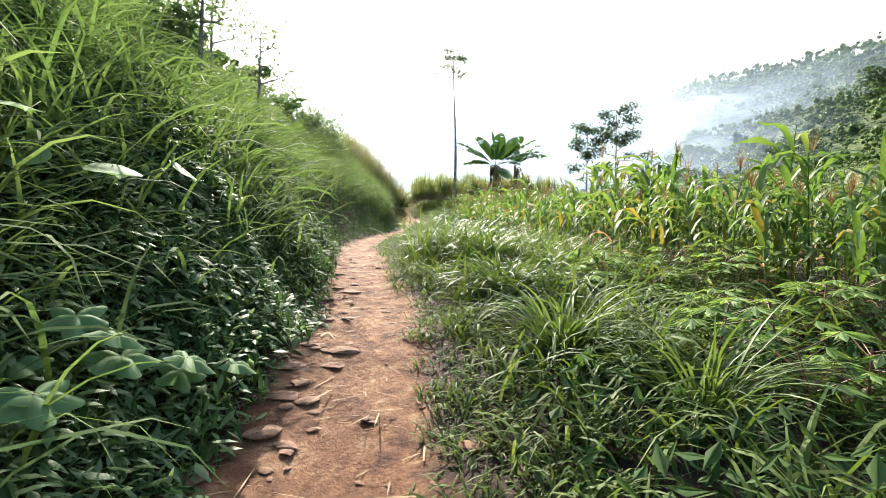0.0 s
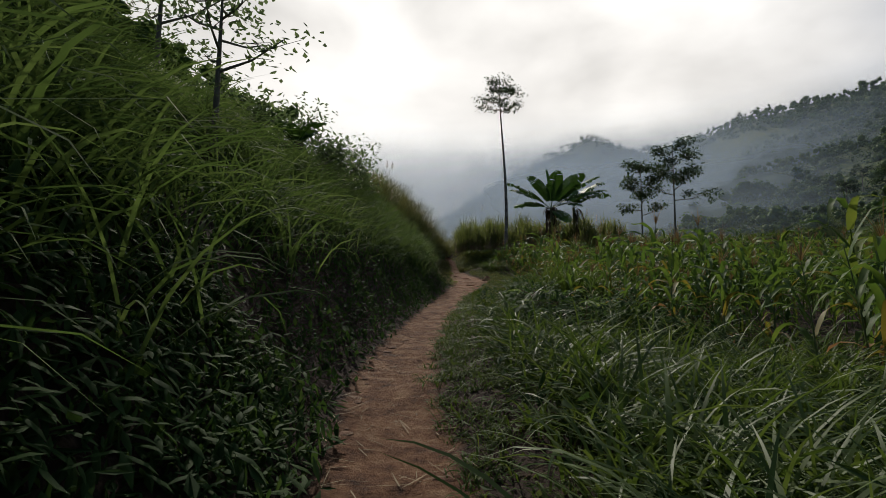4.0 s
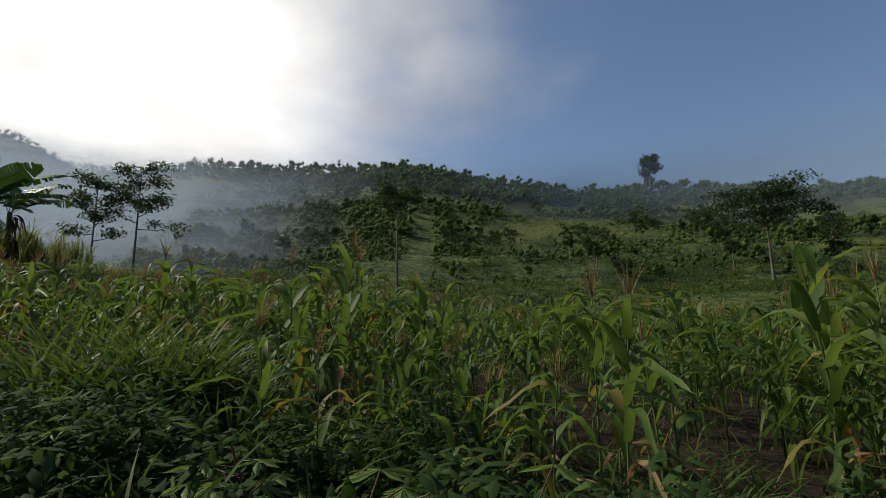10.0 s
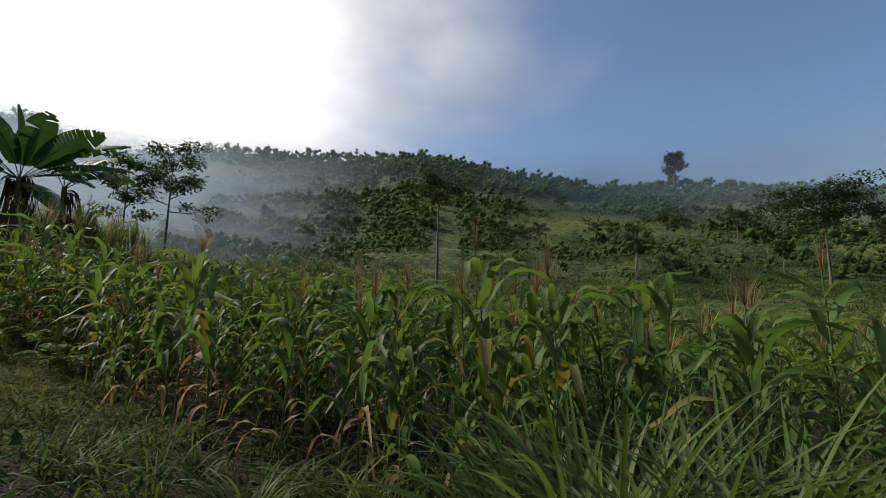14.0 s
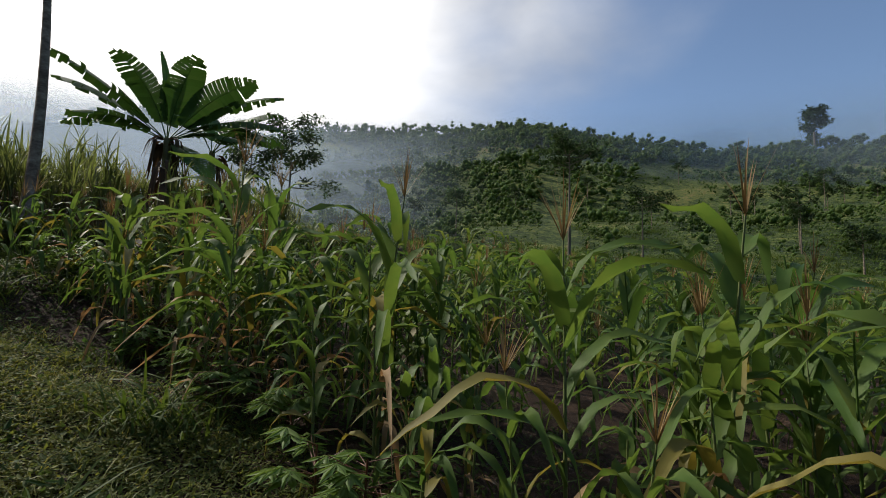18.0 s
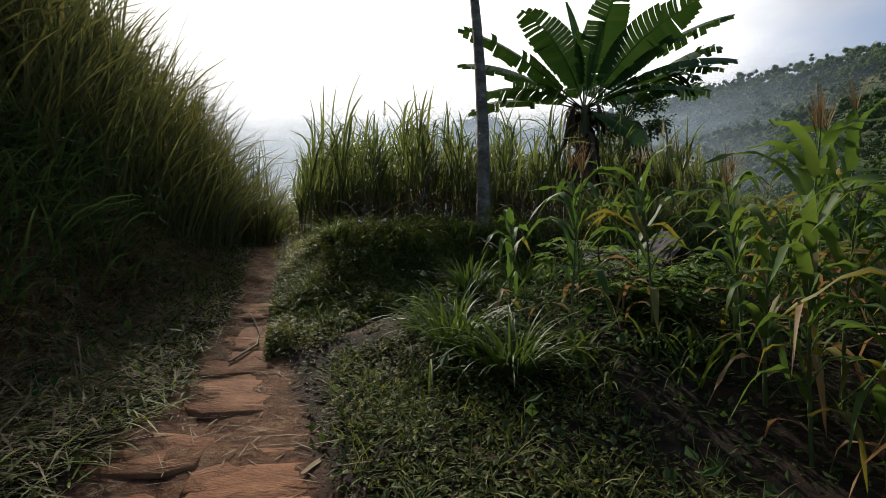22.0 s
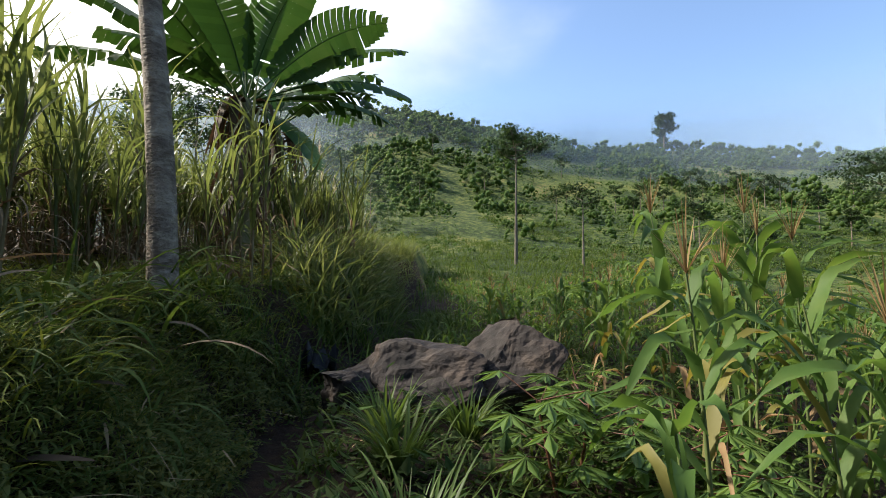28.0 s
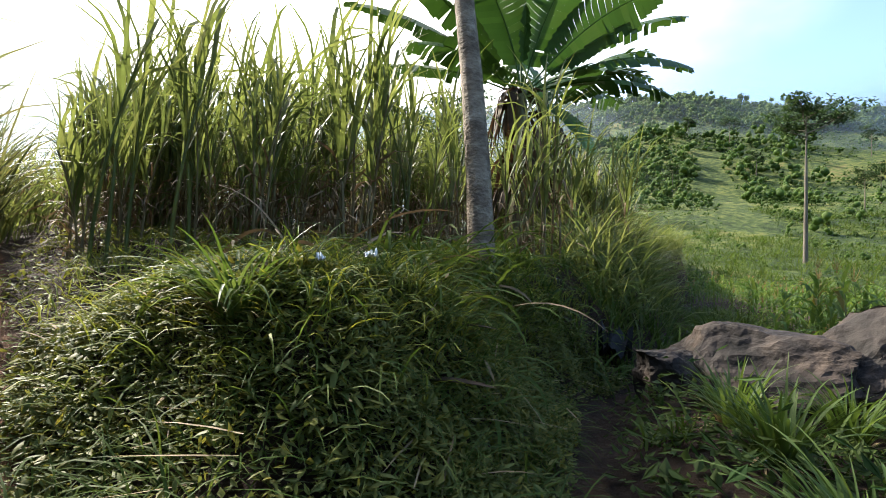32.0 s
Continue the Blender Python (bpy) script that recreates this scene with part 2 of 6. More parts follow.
M_BANANA = leaf_mat("banana_leaf", [(0.0, (0.03, 0.08, 0.012)), (0.5, (0.055, 0.13, 0.02)), (1.0, (0.085, 0.15, 0.028))], rough=0.5, through_light=0.16, scale=3.0, spec=0.25)
M_BANANA_DRY = leaf_mat("dry_banana_leaf", [(0.0, (0.03, 0.02, 0.012)), (0.5, (0.085, 0.052, 0.03)), (0.85, (0.15, 0.10, 0.06)), (1.0, (0.34, 0.26, 0.17))], rough=0.8, through_light=0.1)
M_BANANA_STEM = solid_mat("banana_stem", [(0.0, (0.05, 0.045, 0.02)), (0.5, (0.13, 0.12, 0.05)), (1.0, (0.20, 0.19, 0.09))], scale=5, stretch=(3, 3, 0.5), rough=0.6)
M_TREE = leaf_mat("tree_leaf", [(0.0, (0.022, 0.048, 0.012)), (0.5, (0.045, 0.085, 0.02)), (1.0, (0.09, 0.13, 0.035))], through_light=0.35)
# bank trees and shrubs: leaf tint lightened to stand in for haze
M_HAZED = leaf_mat("hazed_leaf", [(0.0, (0.06, 0.10, 0.03)), (0.5, (0.10, 0.15, 0.045)), (1.0, (0.16, 0.2, 0.07))], through_light=0.5, depth=0.9)
M_WOOD = leaf_mat("far_wood_leaf", [(0.0, (0.035, 0.07, 0.014)), (0.5, (0.075, 0.125, 0.024)), (1.0, (0.15, 0.18, 0.045))], through_light=0.45, depth=1.05, spec=0.08)
M_CASSAVA = leaf_mat("cassava_leaf", [(0.0, (0.07, 0.13, 0.022)), (0.5, (0.12, 0.2, 0.034)), (1.0, (0.22, 0.28, 0.055))], rough=0.5, through_light=0.45, depth=1.0)
M_TARO = leaf_mat("broad_leaf", [(0.0, (0.075, 0.14, 0.04)), (0.5, (0.115, 0.19, 0.055)), (1.0, (0.17, 0.25, 0.08))], rough=0.65, through_light=0.4, spec=0.12, depth=1.0)
M_RED_STEM = leaf_mat("red_stem", [(0.0, (0.13, 0.045, 0.03)), (1.0, (0.20, 0.09, 0.05))], through_light=0.0)
M_PLUME = leaf_mat("seed_plume", [(0.0, (0.42, 0.36, 0.30)), (1.0, (0.62, 0.55, 0.48))], through_light=0.4, rough=0.9, depth=0.85)
M_BARK_PALE = solid_mat("pale_bark", [(0.15, (0.045, 0.034, 0.024)), (0.42, (0.13, 0.10, 0.072)), (0.65, (0.24, 0.20, 0.15)), (0.9, (0.38, 0.35, 0.29))], scale=11, stretch=(1.0, 1.0, 1.6), bump=1.0, bump_scale=22, big_scale=2.2)
M_BARK = solid_mat("bark", [(0.0, (0.06, 0.05, 0.04)), (0.5, (0.13, 0.11, 0.085)), (1.0, (0.24, 0.21, 0.17))], scale=10, stretch=(2, 2, 0.5), bump=0.5)
M_ROCK = solid_mat("boulder_stone", [(0.24, (0.008, 0.007, 0.006)), (0.46, (0.028, 0.022, 0.019)), (0.66, (0.075, 0.055, 0.042)), (0.92, (0.17, 0.125, 0.09))], scale=4, bump=1.0, bump_scale=12, rough=0.8)
M_STONE = solid_mat("path_stone", [(0.0, (0.08, 0.036, 0.02)), (0.5, (0.155, 0.078, 0.044)), (1.0, (0.26, 0.15, 0.09))], scale=9, bump=0.5, per_object=0.25)


def ground_mat():
    """One sheet: red clay on the trodden way, dark soil beside it, grass further off."""
    m, n, l = shader("ground")
    out = n.new("ShaderNodeOutputMaterial")
    geo = n.new("ShaderNodeNewGeometry")

    def noise_at(scale, detail=6, rough=0.6):
        q = n.new("ShaderNodeTexNoise")
        q.inputs["Scale"].default_value, q.inputs["Detail"].default_value, q.inputs["Roughness"].default_value = scale, detail, rough
        l.new(geo.outputs["Position"], q.inputs[0])
        return q

    def mix(fac, a, b):
        q = n.new("ShaderNodeMix")
        q.data_type = "RGBA"
        l.new(fac, q.inputs[0])
        l.new(a, q.inputs[6])
        l.new(b, q.inputs[7])
        return q.outputs[2]
    clay = ramp_of(n, [(0.32, (0.045, 0.019, 0.010)), (0.43, (0.14, 0.060, 0.028)), (0.55, (0.235, 0.115, 0.056)), (0.70, (0.37, 0.23, 0.13))])
    l.new(noise_at(5.0, 10, 0.7).outputs[0], clay.inputs[0])
    soil = ramp_of(n, [(0.3, (0.018, 0.011, 0.007)), (0.55, (0.05, 0.029, 0.018)), (0.75, (0.10, 0.06, 0.036))])
    l.new(noise_at(6.0, 8, 0.7).outputs[0], soil.inputs[0])
    turf = ramp_of(n, [(0.34, (0.014, 0.028, 0.006)), (0.44, (0.034, 0.055, 0.012)), (0.53, (0.066, 0.09, 0.02)), (0.62, (0.12, 0.13, 0.03)), (0.74, (0.16, 0.12, 0.05))])
    wide = n.new("ShaderNodeMath")
    wide.operation = "MULTIPLY_ADD"
    wide.inputs[1].default_value = 0.95
    l.new(noise_at(0.05, 9, 0.65).outputs[0], wide.inputs[0])
    fine = n.new("ShaderNodeMath")
    fine.operation = "MULTIPLY_ADD"
    fine.inputs[1].default_value, fine.inputs[2].default_value = 0.9, -0.445
    l.new(noise_at(0.8, 8, 0.7).outputs[0], fine.inputs[0])
    l.new(fine.outputs[0], wide.inputs[2])
    l.new(wide.outputs[0], turf.inputs[0])
    at_way = n.new("ShaderNodeAttribute")
    at_way.attribute_name = "way"
    at_far = n.new("ShaderNodeAttribute")
    at_far.attribute_name = "turf"
    edge = n.new("ShaderNodeMath")
    edge.operation = "MULTIPLY_ADD"
    edge.inputs[1].default_value = 0.9
    l.new(noise_at(3.5, 5).outputs[0], edge.inputs[0])
    l.new(at_way.outputs["Fac"], edge.inputs[2])
    step = n.new("ShaderNodeMapRange")
    step.inputs["From Min"].default_value, step.inputs["From Max"].default_value = 0.78, 1.12
    l.new(edge.outputs[0], step.inputs[0])
    c1 = mix(at_far.outputs["Fac"], soil.outputs[0], turf.outputs[0])
    c2 = mix(step.outputs[0], c1, clay.outputs[0])
    p = n.new("ShaderNodeBsdfPrincipled")
    p.inputs["Roughness"].default_value = 0.9
    p.inputs["Specular IOR Level"].default_value = 0.2
    l.new(c2, p.inputs["Base Color"])
    bp = n.new("ShaderNodeBump")
    bp.inputs["Strength"].default_value, bp.inputs["Distance"].default_value = 1.0, 0.12
    l.new(noise_at(9.0, 12, 0.75).outputs[0], bp.inputs["Height"])
    l.new(bp.outputs[0], p.inputs["Normal"])
    l.new(p.outputs[0], out.inputs[0])
    return m


M_GROUND = ground_mat()

# ---- lie of the land ----
WAY_Y = [-30, -3, 2.1, 4.4, 8, 10.6, 14.0, 20, 25, 28, 29.6, 30.6, 31.6, 32.6, 33.8, 35.0, 36.4, 38.7, 43, 50, 70]
WAY_X = [0.8, 0.0, -0.40, -0.38, -0.88, -1.2, -1.15, -0.85, -0.5, 0.0, 0.2, 0.1, -0.2, -0.34, -0.34, -0.47, -0.58, -0.86, -1.45, -3.4, -9.0]
WAY_W = [0.5, 0.5, 0.48, 0.42, 0.38, 0.38, 0.40, 0.42, 0.5, 0.65, 0.82, 0.88, 0.74, 0.58, 0.38, 0.32, 0.24, 0.22, 0.2, 0.2, 0.2]
LEVEL_Y = [-60, -5, 0, 2, 4, 7, 10, 14.8, 20, 25, 30.2, 34, 35.3, 38.7, 43, 50, 80, 200]
LEVEL_Z = [-5, -3.05, -2.78, -2.48, -2.07, -1.62, -1.38, -1.0, -0.65, -0.3, 0.44, 1.0, 1.27, 2.12, 2.75, 3.15, 4.0, 6.0]
FIELD_Y = [-60, 31.5, 33.5, 34.5, 36, 38, 40, 60]
FIELD_DZ = [0.0, 0.0, 0.55, 0.6, 0.38, -0.2, -0.6, -1.3]     # the field's level against the way's
SIDE_X, SIDE_Y = [0.5, 1.5, 2.9, 4.2, 6.2, 9.4, 14], [34.7, 35.75, 36.85, 37.35, 37.95, 39.6, 42.3]
RIDGE_AZ = [-180, -130, -110, -100, -90, -83, -76, -69, -61, -56, -47, -39, -33, -27, -21, -16, -10, -3, 4, 20, 180]
RIDGE_EL = [9, 10, 11.5, 12.4, 14.4, 15.2, 15.6, 17.0, 18.6, 19.8, 19.4, 18.6, 18.9, 17.2, 16.4, 18.6, 16.2, 12.5, 8.0, 5.0, 8.0]
RIDGE_R = [260, 260, 260, 260, 260, 255, 250, 240, 230, 235, 260, 290, 330, 520, 560, 560, 560, 560, 560, 560, 560]
HILL_AT = (0.0, 22.0)


def sstep(a, b, v):
    t = np.clip((v - a) / (b - a), 0, 1)
    return t * t * (3 - 2 * t)


def side_dist(x, y):
    """Signed distance to the side track: positive on the terrace's side."""
    best = np.full(np.shape(x), 1e9)
    sign = np.ones(np.shape(x))
    for i in range(len(SIDE_X) - 1):
        ax, ay, bx, by = SIDE_X[i], SIDE_Y[i], SIDE_X[i + 1], SIDE_Y[i + 1]
        t = np.clip(((x - ax) * (bx - ax) + (y - ay) * (by - ay)) / ((bx - ax) ** 2 + (by - ay) ** 2), 0, 1)
        dx, dy = x - ax - t * (bx - ax), y - ay - t * (by - ay)
        d = np.hypot(dx, dy)
        s = np.sign((bx - ax) * dy - (by - ay) * dx)
        sign = np.where(d < best, s, sign)
        best = np.minimum(best, d)
    return best * sign


def wob(x, y, k, seed=0.0):
    return (np.sin(x * k + seed) * np.cos(y * k * 1.3 + seed * 2) + 0.5 * np.sin(x * k * 2.3 + y * k * 1.7 + seed * 3)) * 0.6


def way_off(x, y):
    return x - np.interp(y, WAY_Y, WAY_X), np.interp(y, WAY_Y, WAY_W)


def land(x, y):
    x, y = np.asarray(x, float), np.asarray(y, float)
    d, w = way_off(x, y)
    base = np.interp(y, LEVEL_Y, LEVEL_Z)
    z = base - 0.05 * np.exp(-(d / w) ** 2)
    # bank on the hill side of the way
    l = np.maximum(-d - w - np.interp(y, [27, 31, 34, 37, 41], [0.0, 0.65, 0.95, 0.6, 0.2]), 0)
    bank = 1.3 * sstep(0.0, 1.4, l) + 1.7 * sstep(0.8, 3.6, l) + 1.9 * sstep(2.6, 8, l)
    up = np.interp(y, [-10, 5, 10, 25, 30, 33, 38, 50], [0.95, 1.0, 1.12, 1.15, 1.15, 1.15, 1.1, 1.0])
    bank = bank + 0.16 * wob(x, y, 1.15, 6.0) * sstep(0.5, 1.5, l)
    z = z + bank * up + np.maximum(l - 6, 0) * 0.58 * (1 - 0.5 * sstep(60, 140, l))
    # field side
    r = np.maximum(d - w, 0)
    z = z + 0.10 * sstep(0, 0.5, r) - 0.2 * sstep(0.8, 2.2, r) + 0.015 * np.clip(r - 3, 0, 40)
    z = z + np.interp(y, FIELD_Y, FIELD_DZ) * sstep(0.4, 2.2, r)
    # terrace with cane between the two ways
    sd = side_dist(x, y)
    terr = sstep(0.05, 1.3, sd + 0.22 * wob(x, y, 2.3, 5)) * sstep(-0.05, 1.0, d - w + 0.18 * wob(x, y, 2.9, 2)) * sstep(34.7, 36.7, y + 0.35 * wob(x, y, 1.9, 9))
    flat = 2.36 + 0.10 * (y - 37) + 0.05 * x + 0.1 * wob(x, y, 1.6, 4)
    z = z + terr * np.maximum(flat - z, 0) * (1 - sstep(55, 70, y))
    z = z - 0.22 * np.exp(-(sd / 0.45) ** 2) * sstep(34.5, 36, y) * (1 - sstep(42, 46, y))
    # valley floor and hills
    hx, hy = x - HILL_AT[0], y - HILL_AT[1]
    rr = np.hypot(hx, hy)
    az = np.degrees(np.arctan2(-hx, hy))
    el = np.interp(az, RIDGE_AZ, RIDGE_EL)
    rad = np.interp(az, RIDGE_AZ, RIDGE_R)
    top = rad * np.tan(np.radians(el))
    s = np.clip((rr - 40) / (rad - 40), 0, 1.6)
    hill = np.where(s < 1, 0.22 * s + 0.78 * s ** 1.6, 1 - 0.6 * (s - 1)) * top
    lump = wob(x, y, 0.035, 1.0) * 4.0 * sstep(60, 130, rr) * np.clip(1.25 - s, 0, 1) + wob(x, y, 0.11, 2.0) * 0.8 * sstep(50, 90, rr)
    right = np.clip(sstep(5, 40, d) + sstep(60, 130, y) * (1 - sstep(4, 30, az)), 0, 1)
    z = z * (1 - right * sstep(40, 90, rr)) + right * (hill + lump + 1.0 * sstep(40, 90, rr))
    # trodden clay: low ledges and lumps along the way
    tread = np.exp(-(d / (1.1 * w)) ** 4) * np.interp(y, [0, 26, 29, 36, 40], [0.55, 0.55, 1.0, 1.0, 0.4])
    z = z + tread * (np.floor(3 * wob(x * 0.7, y * 1.6, 3.3, 3)) * 0.014 + wob(x, y, 11.0, 1) * 0.012 + wob(x, y, 23.0, 5) * 0.007)
    # small unevenness
    near = 1 - sstep(15, 60, np.abs(x))
    z = z + near * (wob(x, y, 2.1) * 0.035 + wob(x, y, 5.3, 4) * 0.015)
    return z


def lines(lo, hi, step, far, grow):
    mid = list(np.arange(lo, hi + 1e-6, step))
    s, v = step, hi
    while v < far:
        s *= grow
        v += s
        mid.append(v)
    s, v = step, lo
    while v > -far:
        s *= grow
        v -= s
        mid.insert(0, v)
    return np.array(mid)


def mesh_of(name, verts, faces, mat, smooth=False):
    """A mesh from arrays: verts (n, 3), faces (m, k)."""
    me = bpy.data.meshes.new(name)
    verts, faces = np.asarray(verts, np.float32), np.asarray(faces, np.int32)
    me.vertices.add(len(verts))
    me.vertices.foreach_set("co", verts.ravel())
    k = faces.shape[1]
    me.loops.add(faces.size)
    me.loops.foreach_set("vertex_index", faces.ravel())
    me.polygons.add(len(faces))
    me.polygons.foreach_set("loop_start", np.arange(0, faces.size, k, dtype=np.int32))
    if smooth:
        me.polygons.foreach_set("use_smooth", np.ones(len(faces), bool))
    me.update(calc_edges=True)
    me.validate()
    me.materials.append(mat)
    return me


def grid_faces(nu, nv):
    i = np.arange(nu * nv).reshape(nu, nv)
    return np.stack([i[:-1, :-1], i[1:, :-1], i[1:, 1:], i[:-1, 1:]], -1).reshape(-1, 4)


gx, gy = lines(-4.6, 5.2, 0.105, 1500, 1.085), lines(-3.0, 41.0, 0.13, 1500, 1.085)
GX, GY = np.meshgrid(gx, gy, indexing="ij")
GZ = land(GX, GY)
ground_me = mesh_of("ground", np.stack([GX, GY, GZ], -1).reshape(-1, 3), grid_faces(len(gx), len(gy)), M_GROUND, True)
gd, gw = way_off(GX, GY)
gs = side_dist(GX, GY)
way = np.clip(1.55 - np.abs(gd) / gw, 0, 1)
way = np.maximum(way, np.exp(-(gs / 0.15) ** 2) * 0.56 * sstep(33.8, 34.6, GY) * (1 - sstep(35.6, 37.2, GY)))
way = np.maximum(way, 0.62 * sstep(0.2, 0.6, -gd - gw) * (1 - sstep(1.6, 2.6, -gd - gw)) * sstep(26, 29, GY) * (1 - sstep(38, 41, GY)))
turf = sstep(14, 40, GX) + sstep(50, 90, GY) + sstep(3, 8, -gd)
for nm, val in (("way", way), ("turf", np.clip(turf, 0, 1))):
    at = ground_me.attributes.new(nm, "FLOAT", "POINT")
    at.data.foreach_set("value", val.astype(np.float32).ravel())
tagged(new("ground", ground_me), "red clay footpath, dark field soil and grassy hills", "ground", kind="structure")

# ---- plant geometry ----
rng = np.random.default_rng(7)


def blades(base, az, length, lean, droop, width, seg=5, fold=0.0, twist=0.0, tip=0.12, keep=1.0, knee=0.0):
    """Ribbons that rise at an angle and bend over. All arguments are arrays of one entry a blade.
    fold > 0 adds a midrib column. Returns verts and faces."""
    n = len(az)
    base = np.asarray(base, float)
    t = np.linspace(0, 1, seg + 1)
    bend = sstep(knee - 0.28, knee + 0.4, t) if knee else t ** 1.3
    ang = lean[:, None] + droop[:, None] * bend[None, :]          # from the upright
    ds = (length / seg)[:, None]
    h = np.cumsum(np.sin(ang) * ds, 1) - np.sin(ang[:, :1]) * ds
    v = np.cumsum(np.cos(ang) * ds, 1) - np.cos(ang[:, :1]) * ds
    dirx, diry = np.cos(az)[:, None], np.sin(az)[:, None]
    cx, cy, cz = base[:, 0:1] + dirx * h, base[:, 1:2] + diry * h, base[:, 2:3] + v
    prof = np.minimum(1, keep * (0.55 + 2.2 * t)) * (1 - (1 - tip) * t ** 2.2)
    prof[-1] = 0.02
    half = 0.5 * width[:, None] * prof[None, :]
    tw = twist * (rng.random((n, 1)) - 0.5) * 2 * t[None, :]
    sx, sy = -diry * np.cos(tw), dirx * np.cos(tw)
    sz = np.sin(tw)
    L = np.stack([cx + sx * half, cy + sy * half, cz + sz * half], -1)
    R = np.stack([cx - sx * half, cy - sy * half, cz - sz * half], -1)
    if fold > 0:
        L[..., 2] += fold * half
        R[..., 2] += fold * half
        C = np.stack([cx, cy, cz], -1)
        V = np.stack([L, C, R], 2)
        cols = 3
    else:
        V = np.stack([L, R], 2)
        cols = 2
    per = (seg + 1) * cols
    F = []
    for s in range(seg):
        for c in range(cols - 1):
            a = s * cols + c
            F.append((a, a + 1, a + cols + 1, a + cols))
    F = np.array(F)[None] + (np.arange(n) * per)[:, None, None]
    return V.reshape(-1, 3), F.reshape(-1, 4)


def leaves(pos, az, pitch, length, width, curl=0.25):
    """Small pointed leaves, folded along the midrib: six corners, two quads each."""
    n = len(az)
    d = np.stack([np.cos(az) * np.cos(pitch), np.sin(az) * np.cos(pitch), np.sin(pitch)], -1)
    s = np.stack([-np.sin(az), np.cos(az), np.zeros(n)], -1)
    u = np.cross(d, s)
    L, W = length[:, None], width[:, None]
    p0 = pos
    p1 = pos + d * L * 0.5 + s * W * 0.5 - u * W * curl
    p2 = pos + d * L - u * L * 0.12
    p3 = pos + d * L * 0.5 - s * W * 0.5 - u * W * curl
    pm = pos + d * L * 0.55
    V = np.stack([p0, p1, p2, p3, pm], 1).reshape(-1, 3)
    F = np.array([(0, 4, 2, 1), (0, 3, 2, 4)])[None] + (np.arange(n) * 5)[:, None, None]
    return V, F.reshape(-1, 4)



def lance_leaves(pos, az, pitch, length, width, curl=0.25):
    """Lance-shaped leaves with a bent midrib: eight corners, four quads each."""
    n = len(az)
    d = np.stack([np.cos(az) * np.cos(pitch), np.sin(az) * np.cos(pitch), np.sin(pitch)], -1)
    s = np.stack([-np.sin(az), np.cos(az), np.zeros(n)], -1)
    u = np.cross(d, s)
    L, W = length[:, None], width[:, None]
    m1, m2, tip = pos + d * L * 0.3 + u * L * 0.03, pos + d * L * 0.66, pos + d * L - u * L * 0.16
    l1, r1 = m1 + s * W * 0.5 - u * W * curl, m1 - s * W * 0.5 - u * W * curl
    l2, r2 = m2 + s * W * 0.36 - u * W * curl, m2 - s * W * 0.36 - u * W * curl
    V = np.stack([pos, r1, r2, tip, l2, l1, m1, m2], 1).reshape(-1, 3)
    F = np.array([(0, 1, 6, 5), (6, 1, 2, 7), (5, 6, 7, 4), (7, 2, 3, 4)])[None] + (np.arange(n) * 8)[:, None, None]
    return V, F.reshape(-1, 4)

def joined(parts):
    vs, fs, o = [], [], 0
    for v, f in parts:
        vs.append(v)
        fs.append(f + o)
        o += len(v)
    return np.concatenate(vs), np.concatenate(fs)


def tube(points, radii, sides=7):
    """A tapering tube along points; returns verts and quads, closed by a last thin ring."""
    points = np.asarray(points, float)
    n = len(points)
    tan = np.gradient(points, axis=0)
    tan /= np.linalg.norm(tan, axis=1)[:, None] + 1e-9
    ref = np.where(np.abs(tan[:, 2:3]) > 0.9, np.array([[1.0, 0, 0]]), np.array([[0, 0, 1.0]]))
    a = np.cross(tan, ref)
    a /= np.linalg.norm(a, axis=1)[:, None] + 1e-9
    b = np.cross(tan, a)
    th = np.linspace(0, 2 * np.pi, sides, endpoint=False)
    V = points[:, None] + (a[:, None] * np.cos(th)[None, :, None] + b[:, None] * np.sin(th)[None, :, None]) * np.asarray(radii)[:, None, None]
    i = np.arange(n * sides).reshape(n, sides)
    j = np.roll(i, -1, 1)
    F = np.stack([i[:-1], j[:-1], j[1:], i[1:]], -1).reshape(-1, 4)
    return V.reshape(-1, 3), F


def part(name, vf, mat, parent, label="", smooth=True):
    me = mesh_of(name, vf[0], vf[1], mat, smooth)
    ob = new(name, me)
    ob.parent = parent
    if label:
        tagged(ob, label)
    return ob


def thing(name, label, category, at=(0, 0, 0), turn=0.0, size=1.0, group=""):
    e = new(name)
    e.empty_display_size = 0.1
    e.matrix_basis = Matrix.Translation(at) @ Matrix.Rotation(turn, 4, "Z") @ Matrix.Diagonal((size, size, size, 1))
    return tagged(e, label, category, group)


def stuff(name, vf, mat, label, category, smooth=True):
    return tagged(new(name, mesh_of(name, vf[0], vf[1], mat, smooth)), label, category, kind="stuff")


def scatter(n, x0, x1, y0, y1):
    return rng.uniform(x0, x1, n), rng.uniform(y0, y1, n)


